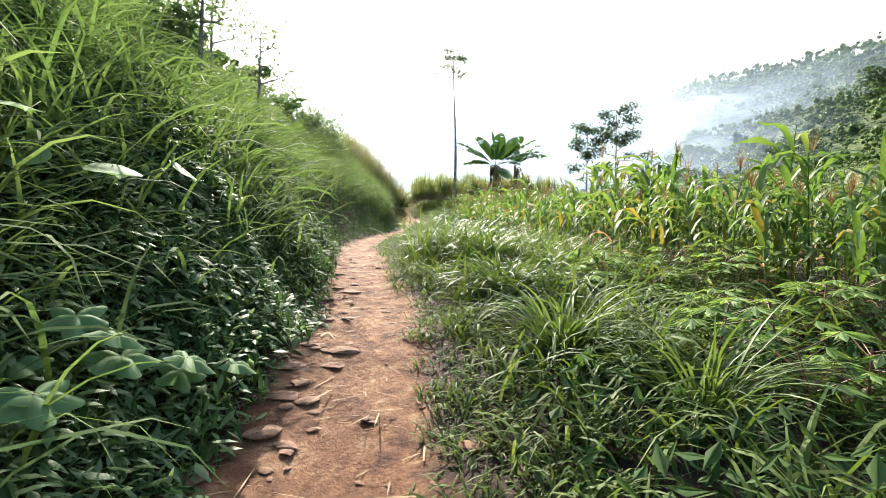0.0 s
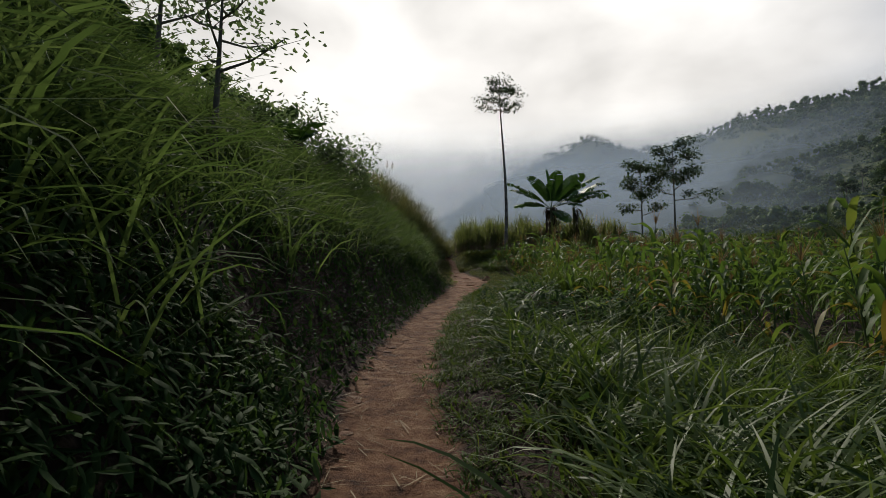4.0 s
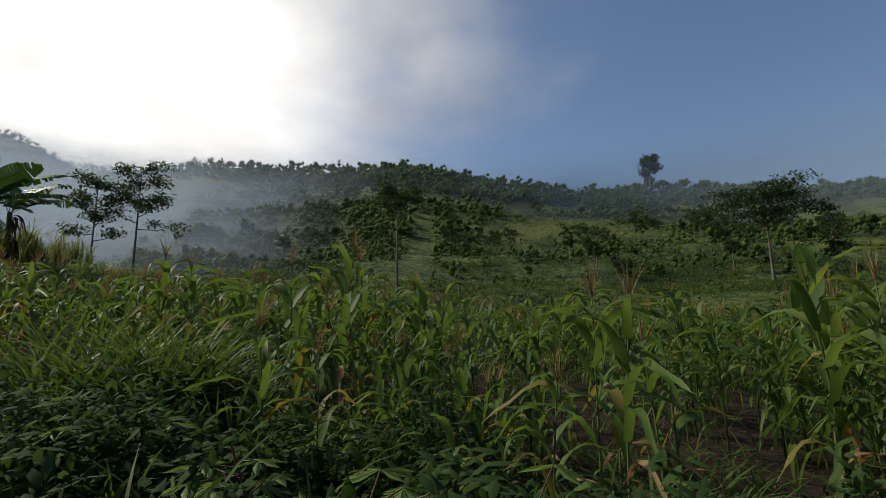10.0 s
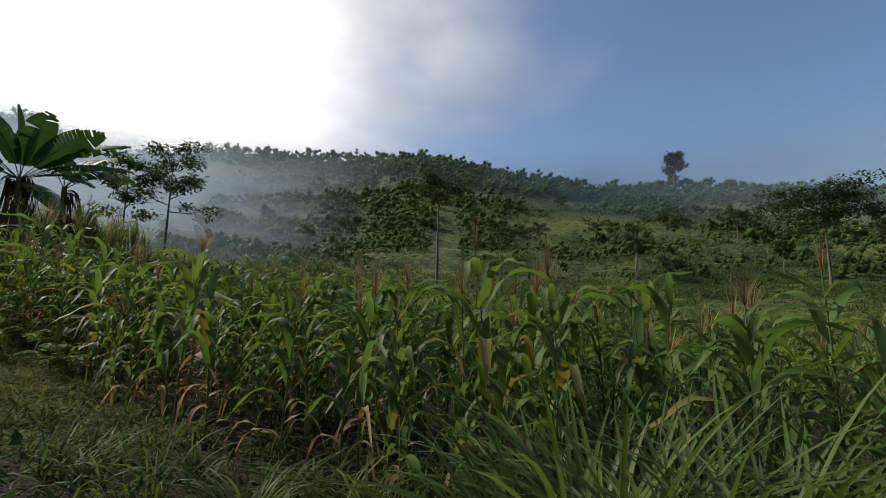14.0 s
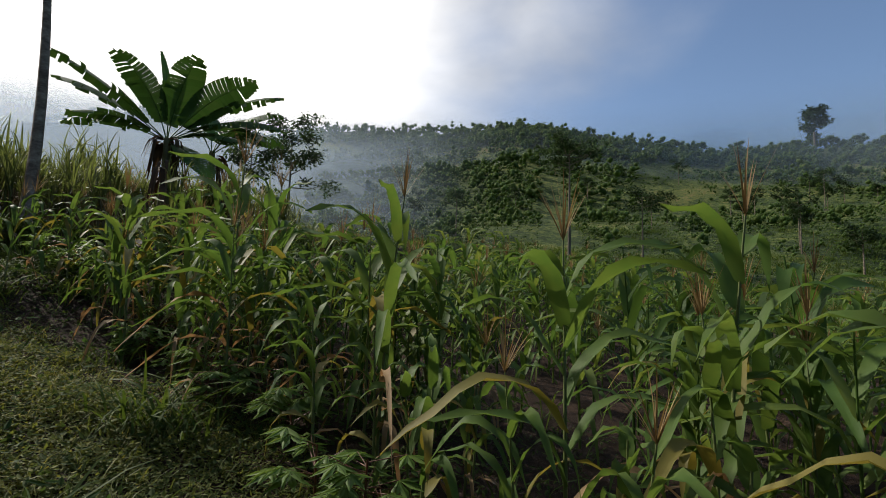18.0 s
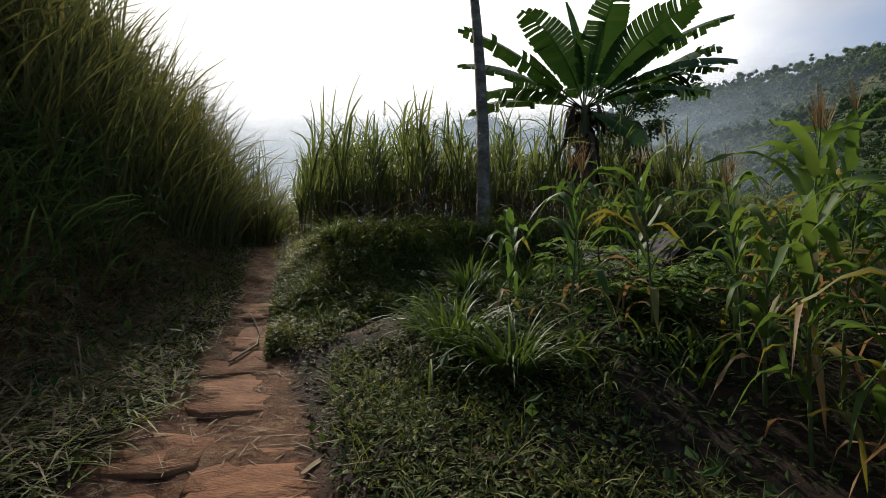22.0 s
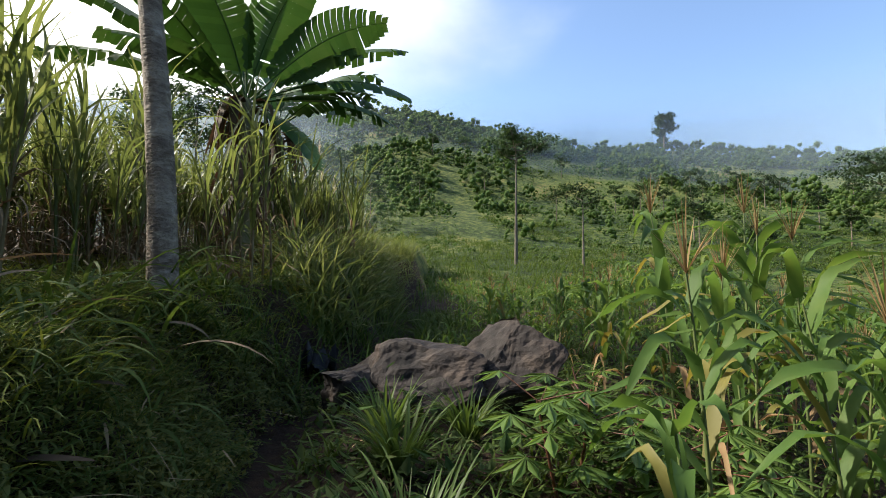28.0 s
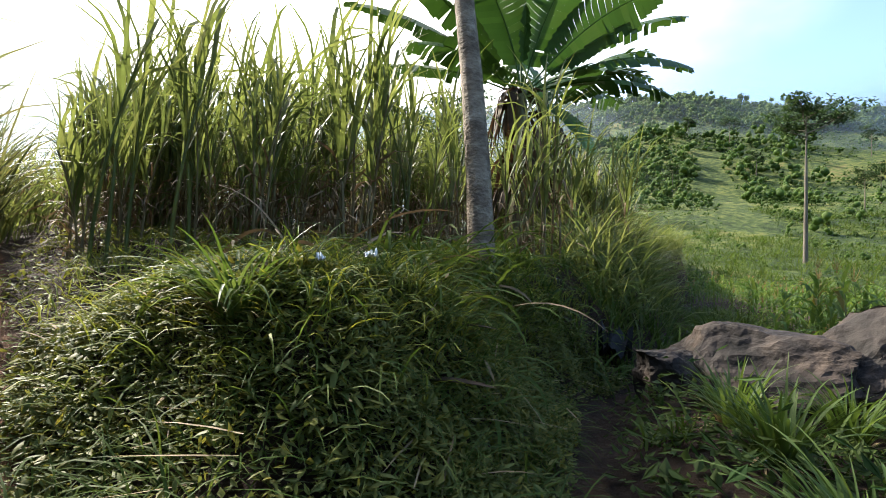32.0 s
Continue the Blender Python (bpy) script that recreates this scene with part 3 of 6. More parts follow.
def tufts(x, y, n_blade, length, spread, lean=(0.1, 0.6), droop=(0.9, 2.2), width=(0.008, 0.018), seg=5, wide=0.0, fold=0.0):
    """Grass clumps at x, y: length one entry a clump."""
    k = len(x)
    z = land(x, y) - 0.03
    idx = np.repeat(np.arange(k), n_blade)
    m = len(idx)
    az = rng.uniform(0, 2 * np.pi, m)
    r = spread * np.sqrt(rng.random(m)) * np.repeat(length, n_blade)
    a2 = rng.uniform(0, 2 * np.pi, m)
    bx, by = x[idx] + r * np.cos(a2), y[idx] + r * np.sin(a2)
    base = np.stack([bx, by, land(bx, by) - 0.02], -1)
    ln = length[idx] * rng.uniform(0.55, 1.1, m)
    return blades(base, az, ln, rng.uniform(*lean, m), rng.uniform(*droop, m), rng.uniform(*width, m) * (0.6 + 0.4 * ln), seg=seg, fold=fold, twist=0.9)


# ---- corn ----


def corn_parts(seed, height, tassel=True, dry=0.3, seg=8):
    """One maize plant: stalk, leaves in two ranks, tassel. Returns a list of (name, mesh data, material)."""
    r = np.random.default_rng(seed)
    out = []
    t = np.linspace(0, 1, 8)
    bend = r.uniform(-0.08, 0.08, 2)
    pts = np.stack([bend[0] * t ** 2 * height, bend[1] * t ** 2 * height, t * height * 0.86], -1)
    out.append(("stalk", tube(pts, 0.015 - 0.010 * t, 6), M_STALK))
    n = int(r.integers(10, 13))
    turn = r.uniform(0, np.pi)
    for i in range(n):
        f = 0.19 + 0.71 * i / (n - 1)
        p = np.array([np.interp(f, t, pts[:, 0]), np.interp(f, t, pts[:, 1]), np.interp(f, t, pts[:, 2])])
        az = turn + np.pi * (i % 2) + r.normal(0, 0.4)
        ln = height * (0.27 + 0.22 * np.sin(np.pi * min(f * 1.1, 1))) * r.uniform(0.8, 1.2)
        low = f < 0.34
        if low:
            lean, droop, knee = r.uniform(0.6, 1.0), r.uniform(1.6, 2.3), r.uniform(0.2, 0.35)
        else:
            lean, droop, knee = r.uniform(0.25, 0.65), r.uniform(1.3, 2.9) * (1.15 - 0.35 * f), r.uniform(0.35, 0.65)
        mat = M_CORN
        if low:
            mat = M_CORN_DRY if r.random() < dry + 0.15 else M_CORN_YELLOW if r.random() < 0.5 else M_CORN
        elif f < 0.62 and r.random() < 0.2:
            mat = M_CORN_YELLOW
        wd = r.uniform(0.068, 0.10) * (0.65 + 0.2 * height) * (0.6 if mat is M_CORN_DRY else 1.0)
        v, q = blades(p[None], np.array([az]), np.array([ln]), np.array([lean]), np.array([droop]), np.array([wd]), seg=seg, fold=0.4, twist=1.1, tip=0.06, keep=1.2, knee=knee)
        w = v.reshape(-1, 3, 3)
        k = np.arange(len(w))
        w[:, 0, 2] += 0.014 * np.sin(k * 2.1 + i)
        w[:, 2, 2] += 0.014 * np.sin(k * 2.4 + i * 2)
        out.append(("leaf", (w.reshape(-1, 3), q), mat))
    if tassel:
        m = int(r.integers(7, 11))
        az = r.uniform(0, 2 * np.pi, m)
        b = np.repeat(pts[-1:], m, 0)
        ln = r.uniform(0.22, 0.4, m)
        lean = r.uniform(0.12, 0.6, m)
        lean[0] = 0.03
        ln[0] = 0.42
        v1 = blades(b, az, ln, lean, r.uniform(0.0, 0.4, m), np.full(m, 0.009), seg=4, keep=2)
        v2 = blades(b, az + 1.5, ln * 0.98, lean, r.uniform(0.0, 0.4, m), np.full(m, 0.009), seg=4, keep=2)
        stem = tube(np.stack([pts[-1], pts[-1] + [0, 0, 0.16]]), [0.005, 0.004], 5)
        out.append(("tassel", joined([v1, v2, stem]), M_TASSEL))
    return out


CORN_KINDS = [(1.7, True), (2.0, True), (1.4, False), (2.3, True), (1.2, False), (1.8, False)]
corn_src = []
for i, (h, ts) in enumerate(CORN_KINDS):
    corn_src.append([(nm, mesh_of(nm, vf[0], vf[1], mt, True), mt) for nm, vf, mt in corn_parts(100 + i, h, ts)])


def corn_plant(x, y, kind, turn, size):
    lab = "green maize plant with tassel growing in dark soil" if CORN_KINDS[kind][1] else "green maize plant without tassel, lower leaves yellow"
    e = thing("corn_plant", lab, "corn", (x, y, float(land(x, y)) - 0.02), turn, size, "maize field beside the path")
    for nm, me, mt in corn_src[kind]:
        o = new(nm, me)
        o.parent = e
    return e


# furrows where no maize came up: x, y, radius
BARE = [(3.9, 26.1, 0.5), (4.9, 26.7, 0.8), (6.4, 27.6, 0.7), (3.3, 11.8, 0.9), (4.8, 12.8, 0.9), (2.3, 17.4, 1.1)]


def bare(x, y):
    return sum((np.hypot(x - a, y - b) < c) * 1 for a, b, c in BARE) > 0


def corn_ok(x, y):
    edge = np.interp(y, [-5, 2, 8, 14, 18, 24, 30, 32, 33.5, 36, 40], [3.4, 3.0, 2.3, 2.3, 2.4, 2.5, 2.6, 2.3, 3.0, 6.2, 8.5])
    return x > edge


CORN_EDGE_Y = [-5, 2, 6, 9, 12.6, 13.4, 15.2, 16, 18, 24, 27, 30, 31, 32, 33.0, 34.2, 36, 40]
CORN_EDGE_X = [4.8, 4.4, 3.9, 2.9, 2.8, 1.7, 1.7, 2.9, 2.9, 3.0, 3.4, 3.2, 2.9, 2.8, 3.0, 4.5, 6.2, 8.5]
TALL_CORN = [(2.75, 6.9, 3, 0.7, 0.8), (4.1, 25.0, 3, 0.3, 1.1), (3.6, 27.2, 3, 1.2, 1.1), (3.55, 29.7, 3, 0.5, 1.25), (4.2, 30.2, 3, 2.2, 1.2), (3.2, 32.5, 3, 0.9, 0.9), (2.05, 33.35, 1, 0.6, 0.75), (2.4, 33.9, 0, 1.9, 0.9), (2.75, 33.4, 5, 0.4, 0.85), (1.78, 33.95, 4, 0.5, 0.92), (2.95, 33.9, 3, 0.4, 0.68), (3.8, 33.7, 1, 1.3, 0.8), (5.2, 34.8, 3, 0.2, 0.6), (5.5, 34.2, 1, 1.7, 1.15), (4.9, 33.6, 3, 2.0, 1.0)]
n_corn = 0
for row in range(5):
    for k in range(100):
        y = 2 + k * 0.36 + rng.normal(0, 0.1)
        edge = float(np.interp(y, CORN_EDGE_Y, CORN_EDGE_X))
        x = edge + 0.1 + row * 0.62 + rng.normal(0, 0.12)
        gap = 0.5 + 0.5 * math.sin(y * 1.1 + 2.0)
        if y > 37 or rng.random() < 0.06 + 0.25 * gap * (row == 0) or (row > 1 and rng.random() < 0.15):
            continue
        if float(side_dist(np.array(x), np.array(y))) > -0.9 or n_corn >= 320 or bare(x, y):
            continue
        n_corn += 1
        corn_plant(x, y, int(rng.integers(0, 6)), float(rng.uniform(0, 6.28)), float(rng.uniform(0.8, 1.1) * np.interp(y, [7, 10, 12.8, 13.4, 15.2, 15.8, 33.2, 34.0], [0.85, 1.0, 1.0, 0.62, 0.62, 1.0, 1.0, 0.6])))

for x, y, kind, turn, size in TALL_CORN:
    corn_plant(x, y, kind, turn, size)

# the field beyond the near rows
parts_, tops_ = [], []
for i in range(6):
    plant = corn_parts(100 + i, CORN_KINDS[i][0], True, seg=5)
    src, top = joined([vf for nm, vf, mt in plant[:-1]]), plant[-1][1]
    xs, ys = scatter(520, 3.0, 27, 0, 47)
    ok = (corn_ok(xs - 1.6, ys) & (rng.random(520) < np.clip(1.35 - xs / 24, 0.3, 1)) | ((ys > 36.4) & (xs > 5.0))) & (side_dist(xs, ys) < -1.1) & ~bare(xs, ys)
    for x, y in zip(xs[ok], ys[ok]):
        a, s = rng.uniform(0, 6.28), rng.uniform(0.75, 1.1) * float(np.interp(y - 0.35 * x, [29.5, 32.5], [1.0, 0.52]))
        c, sn = math.cos(a) * s, math.sin(a) * s
        v = src[0]
        parts_.append((np.stack([v[:, 0] * c - v[:, 1] * sn + x, v[:, 0] * sn + v[:, 1] * c + y, v[:, 2] * s + float(land(x, y))], -1), src[1]))
        v = top[0]
        if rng.random() < 0.42:
            tops_.append((np.stack([v[:, 0] * c - v[:, 1] * sn + x, v[:, 0] * sn + v[:, 1] * c + y, v[:, 2] * s + float(land(x, y))], -1), top[1]))
stuff("maize_tassels", joined(tops_), M_TASSEL, "brown tassels above the maize field", "corn")
stuff("maize_field", joined(parts_), M_CORN, "dense green maize field running to the meadow", "corn")

# ---- grass and weeds ----
# long grass on the hill-side bank
xs, ys = scatter(3000, -7.5, -0.6, -1.5, 40)
d, w = way_off(xs, ys)
ok = (-d - w > np.interp(ys, [0, 6, 9, 14, 24, 30, 34, 38, 40], [0.6, 0.7, 1.1, 1.1, 0.8, 1.25, 1.45, 1.2, 0.7])) & (rng.random(len(xs)) < np.clip(1.5 - (-d) / 7, 0.3, 1))
xs, ys = xs[ok], ys[ok]
stuff("bank_grass", tufts(xs, ys, 26, rng.uniform(0.6, 1.25, len(xs)), 0.35, width=(0.014, 0.030)), M_BANK, "long arching green grass covering the bank", "grass")
# tall cane grass on the bank further on
xs, ys = scatter(2300, -6.5, -0.4, 31, 54)
d, w = way_off(xs, ys)
ok = (-d - w > np.interp(ys, [31, 34, 37, 40, 43], [3.4, 2.9, 1.3, 0.15, -0.3]))
xs, ys = xs[ok], ys[ok]
stuff("tall_bank_grass", tufts(xs, ys, 17, rng.uniform(1.3, 2.7, len(xs)), 0.14, lean=(0.02, 0.3), droop=(0.2, 1.4), width=(0.014, 0.028)), M_REED, "tall cane grass on the bank above the path", "grass")

xs, ys = scatter(900, -4.0, -0.8, 28.5, 39)
d, w = way_off(xs, ys)
ok = (-d - w > 0.5) & (-d - w < 2.6)
stuff("withered_bank_grass", tufts(xs[ok], ys[ok], 16, rng.uniform(0.25, 0.6, ok.sum()), 0.4, lean=(0.3, 1.2), droop=(0.6, 1.6), width=(0.006, 0.016), seg=4), M_STRAW, "withered brown grass on the earthy face of the bank", "grass")

def weeds(name, n, x0, x1, y0, y1, chance, high, size, mat, label, slim=(0.35, 0.6), hang=-0.05, make=leaves):
    x, y = scatter(n, x0, x1, y0, y1)
    keep = rng.random(n) < chance(x, y)
    x, y = x[keep], y[keep]
    m = len(x)
    h = rng.random(m) ** 1.1 * high * (0.2 + 0.5 * np.clip(0.5 + wob(x, y, 1.7, 3), 0, 1) + 0.5 * np.clip(wob(x, y, 4.1, 8), 0, 1))
    ln = rng.uniform(*size, m)
    return stuff(name, make(np.stack([x, y, land(x, y) + h], -1), rng.uniform(0, 6.28, m), rng.normal(hang, 0.5, m), ln, ln * rng.uniform(*slim, m)), mat, label, "weeds")


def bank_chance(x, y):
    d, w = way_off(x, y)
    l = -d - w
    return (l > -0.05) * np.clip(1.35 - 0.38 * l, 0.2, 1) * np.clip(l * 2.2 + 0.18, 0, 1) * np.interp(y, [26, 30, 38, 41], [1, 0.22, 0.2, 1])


weeds("field_weeds", 60000, 1.0, 15, 33, 48, lambda x, y: (side_dist(x, y) < -0.25) * 1.0 * np.clip(1.3 - x / 14, 0.2, 1), 0.3, (0.05, 0.13), M_CARPET, "weeds and low grass around the boulder and side track")
xs, ys = scatter(420, 1.0, 12, 33.2, 47)
ok = (side_dist(xs, ys) < -0.3) & (np.hypot(xs - 3.8, ys - 35.7) > 0.9)
xs, ys = xs[ok], ys[ok]
stuff("field_grass", tufts(xs, ys, 30, rng.uniform(0.3, 0.6, len(xs)), 0.45, width=(0.012, 0.024)), M_GRASS, "grass around the boulder and beside the side track", "grass")
xs, ys = scatter(520, -9, 2, 41.5, 58)
ok = np.abs(way_off(xs, ys)[0]) > 0.3
xs, ys = xs[ok], ys[ok]
stuff("far_tall_grass", tufts(xs, ys, 22, rng.uniform(1.1, 1.8, len(xs)), 0.18, lean=(0.02, 0.3), droop=(0.5, 1.6), width=(0.018, 0.034)), M_CANE, "tall grass closing in where the path bends away", "grass")
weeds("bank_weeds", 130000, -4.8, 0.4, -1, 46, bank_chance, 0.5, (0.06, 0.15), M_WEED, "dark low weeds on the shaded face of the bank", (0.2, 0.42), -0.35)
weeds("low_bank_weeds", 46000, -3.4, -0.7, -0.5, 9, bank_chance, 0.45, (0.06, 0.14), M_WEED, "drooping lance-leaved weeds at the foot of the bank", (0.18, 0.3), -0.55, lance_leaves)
weeds("flat_weeds", 34000, -2.6, -0.3, 28, 40, lambda x, y: (np.clip(-way_off(x, y)[0] - way_off(x, y)[1] * 0.8, 0, 0.5) * 1.6), 0.12, (0.03, 0.075), M_LIP, "trodden weeds and grass on the flat beside the path")
weeds("lawn_weeds", 135000, 0.3, 3.6, 23, 34.3, lambda x, y: np.clip((way_off(x, y)[0] - way_off(x, y)[1]) * 2.5, 0, 1) * np.clip(np.interp(y, [23, 27, 31, 32.5], [2.9, 3.9, 2.8, 2.2]) - x, 0, 1) * np.interp(y, [31, 32.5], [1, 0.45]), 0.10, (0.028, 0.06), M_LAWN, "thick carpet of small creeping leaves beside the maize")

lawn = np.random.default_rng(78)
xs, ys = lawn.uniform(0.3, 3.6, 1500), lawn.uniform(23, 34, 1500)
d, w = way_off(xs, ys)
ok = (d - w > 0.15) & (xs < np.interp(ys, [23, 27, 31, 32.5], [2.9, 3.9, 2.8, 2.2])) & (wob(xs, ys, 1.9, 2) > -0.3)
stuff("lawn_grass", tufts(xs[ok], ys[ok], 18, lawn.uniform(0.1, 0.3, ok.sum()), 0.4, lean=(0.2, 1.0), droop=(0.5, 1.8), width=(0.006, 0.014), seg=4), M_LAWN, "short uneven grass standing out of the creeping leaves", "grass")


def verge_chance(x, y):
    d, w = way_off(x, y)
    r_ = d - w
    sd = side_dist(x, y)
    return (r_ > 0.0) * np.interp(y, [5, 8, 23, 25], [1, 0.55, 0.55, 1]) * (np.abs(sd) > 0.1) * (sd < 0.3) * np.clip(1.2 - 0.12 * r_, 0.15, 1) * np.clip(r_ * 3 + 0.1, 0, 1)


weeds("verge_weeds", 105000, -1.0, 6.5, -1, 40, verge_chance, 0.2, (0.03, 0.085), M_CARPET, "low creeping weeds and ground cover beside the path")


def tall_verge_chance(x, y):
    d, w = way_off(x, y)
    return (d - w > 0.5) * np.interp(y, [0, 9, 13, 18, 24, 26, 31, 34, 36], [1, 0.7, 1, 0.7, 0.3, 0.05, 0.04, 0.15, 0.3]) * (side_dist(x, y) < -0.4) * np.clip(1.2 - (d - w) / 5, 0, 1)


weeds("verge_herbs", 34000, -0.5, 5.5, 0, 37, tall_verge_chance, 0.6, (0.07, 0.15), M_WEED, "knee-high leafy herbs between path and maize")

weeds("herb_thicket", 36000, 0.0, 2.9, 11.8, 17.6, lambda x, y: np.clip((x - np.interp(y, [9, 11, 13, 17], [0.7, 0.5, 0.15, 0.4])) * 2, 0, 1) * np.clip(3.2 - x, 0, 1), 0.95, (0.06, 0.15), M_WEED, "thigh-high leafy weeds crowding the edge of the maize", (0.28, 0.48), -0.2, lance_leaves)
weeds("foot_herbs", 34000, -3.2, -0.7, 0.3, 4.3, bank_chance, 0.4, (0.05, 0.13), M_LIT_HERB, "soft green herbs at the bank foot, tinted lighter to offset its shade", (0.25, 0.45), -0.2, lance_leaves)


def by_banana(x, y):
    """Bare ground round the banana plant, open towards the two ways."""
    u, v = (6.4 - x) * 0.654 + (41.4 - y) * 0.757, (6.4 - x) * 0.757 - (41.4 - y) * 0.654
    return (np.hypot(u, v) < 0.6) | ((u > 0) & (u < 3.2) & (np.abs(v) < 0.5))


def terrace_chance(x, y):
    d, w = way_off(x, y)
    sd = side_dist(x, y)
    return (sd > 0.08) * (d > 0.16) * (sd < 5.2) * np.where(sd < 0.3, 0.5, 1.0) * (0.25 + 0.75 * (wob(x, y, 3.1, 1) + 0.5 * wob(x, y, 7.3, 6) > -0.25))


weeds("terrace_weeds", 110000, -0.8, 15, 34.4, 48, terrace_chance, 0.25, (0.03, 0.075), M_TERRACE, "dark trailing weeds over the face of the terrace")
# short bright grass on the lip of the terrace, longer blades hanging over its sides
xs, ys = scatter(2400, -0.6, 7.0, 35.0, 41.0)
lip = (side_dist(xs, ys) > 0.3) & (way_off(xs, ys)[0] > 0.3) & (land(xs, ys) > 2.05)
ok = lip & (rng.random(len(xs)) < np.where(ys < 38.0, 1.0, 0.25))
stuff("terrace_top_grass", tufts(xs[ok], ys[ok], 26, rng.uniform(0.18, 0.42, ok.sum()), 0.6, width=(0.008, 0.018), seg=4), M_LIP, "short bright yellow-green grass on top of the terrace", "grass")
xs, ys = scatter(1500, 0.2, 12.0, 35.0, 45.5)
sd = side_dist(xs, ys)
ok = (sd > 0.55) & (sd < 1.5) & (xs > np.interp(ys, [35, 37, 38], [1.4, 1.0, 0.8]))
# darker grass tint than the tussocks, standing in for shadow on this side
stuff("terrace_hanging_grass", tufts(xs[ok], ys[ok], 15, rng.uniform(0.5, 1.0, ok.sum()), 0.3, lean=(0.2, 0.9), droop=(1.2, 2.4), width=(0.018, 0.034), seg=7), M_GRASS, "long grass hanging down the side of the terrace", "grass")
weeds("terrace_broad_weeds", 14000, -0.5, 5.0, 34.6, 38.0, terrace_chance, 0.26, (0.04, 0.085), M_TERRACE, "heaps of broader-leaved weeds on the terrace face", (0.26, 0.42), -0.2, lance_leaves)
weeds("terrace_slim_weeds", 26000, -0.5, 4.2, 34.5, 38.0, terrace_chance, 0.3, (0.035, 0.065), M_TERRACE, "drooping narrow-leaved weeds on the front of the terrace", (0.14, 0.28), -0.45, lance_leaves)
weeds("terrace_front_weeds", 115000, -0.5, 4.2, 34.5, 38.0, terrace_chance, 0.22, (0.025, 0.06), M_TERRACE, "lush small-leaved weeds heaped on the front of the terrace")
# grass between the way and the field
xs, ys = scatter(1500, -1.0, 5.0, -1.5, 34)
d, w = way_off(xs, ys)
keepc = np.interp(ys, [0, 6, 10, 20, 24, 26, 31, 34], [1, 1, 0.9, 0.8, 0.3, 0.06, 0.08, 0.3])
trod = np.interp(ys, [0, 7, 16, 19, 24, 30], [0.1, -0.7, -0.7, 0.1, 1.1, 0.35])
ok = (np.abs(xs - trod) > 0.6) & (d - w > np.interp(ys, [3, 6], [0.42, 0.12])) & (rng.random(len(xs)) < keepc * np.clip(1.5 - (d - w) / 4, 0.15, 1))
xs, ys = xs[ok], ys[ok]
dd = (way_off(xs, ys)[0] - way_off(xs, ys)[1])
stuff("verge_grass", tufts(xs, ys, 30, rng.uniform(0.3, 0.6, len(xs)) + 0.45 * np.clip(dd - 0.3, 0, 1) * rng.random(len(xs)), 0.4, width=(0.014, 0.032)), M_GRASS, "rough green grass between path and maize", "grass")
xs, ys = scatter(420, 0.1, 3.0, 6.5, 13.0)
ok = bare(xs, ys) == False
stuff("verge_long_grass", tufts(xs[ok], ys[ok], 22, rng.uniform(0.5, 1.0, ok.sum()), 0.3, lean=(0.1, 0.7), droop=(0.7, 1.9), width=(0.014, 0.03), seg=7), M_TUSSOCK, "long tangled grass between path and maize", "grass")
# short grass at the very edge of the path
xs, ys = scatter(2300, -1.2, 0.9, -0.5, 24)
d, w = way_off(xs, ys)
ok = (d - w > -0.04) & (d - w < np.interp(ys, [5, 8], [0.6, 1.0]))
stuff("edge_grass", tufts(xs[ok], ys[ok], 22, rng.uniform(0.1, 0.26, ok.sum()), 0.6, width=(0.010, 0.022), seg=4), M_GRASS, "short grass along the edge of the path", "grass")
# thin grass straggling down the front of the terrace
xs, ys = scatter(330, -0.4, 2.4, 34.9, 37.2)
ok = (side_dist(xs, ys) > 0.2) & (way_off(xs, ys)[0] > 0.32)
stuff("terrace_front_grass", tufts(xs[ok], ys[ok], 20, rng.uniform(0.25, 0.55, ok.sum()), 0.4, lean=(0.3, 1.0), droop=(0.8, 2.0), width=(0.006, 0.014), seg=5), M_GRASS, "thin straggling grass on the front of the terrace", "grass")
n = 320
xs, ys = scatter(n, -0.5, 3.2, 34.6, 38.2)
ok = (side_dist(xs, ys) > 0.1) & (way_off(xs, ys)[0] > 0.25)
m = int(ok.sum())
stuff("terrace_litter", blades(np.stack([xs[ok], ys[ok], land(xs[ok], ys[ok]) + rng.uniform(0.05, 0.25, m)], -1), rng.uniform(0, 6.28, m), rng.uniform(0.1, 0.35, m), rng.uniform(1.2, 1.9, m), rng.uniform(-0.2, 0.5, m), rng.uniform(0.006, 0.02, m), seg=3), M_STRAW, "dry stems and leaves caught in the weeds", "litter")
# far end of the terrace
xs, ys = scatter(1900, 5.2, 17, 38.0, 50)
sd = side_dist(xs, ys)
ok = (sd > 0.5) & (sd < 3.4) & ~by_banana(xs, ys)
xs, ys = xs[ok], ys[ok]
stuff("terrace_tall_grass", tufts(xs, ys, 18, rng.uniform(0.7, 1.5, len(xs)), 0.22, lean=(0.02, 0.5), droop=(0.6, 1.8), width=(0.018, 0.036)), M_CANE, "tall grass sloping down the far end of the terrace", "grass")


xs, ys = scatter(900, 3.2, 14, 36.6, 46.5)
sd = side_dist(xs, ys)
ok = (np.abs(sd) < 1.2) & (np.abs(sd) > 0.14)
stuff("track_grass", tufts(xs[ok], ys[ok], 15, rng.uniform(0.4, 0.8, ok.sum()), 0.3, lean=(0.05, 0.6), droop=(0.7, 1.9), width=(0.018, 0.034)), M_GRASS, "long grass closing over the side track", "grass")


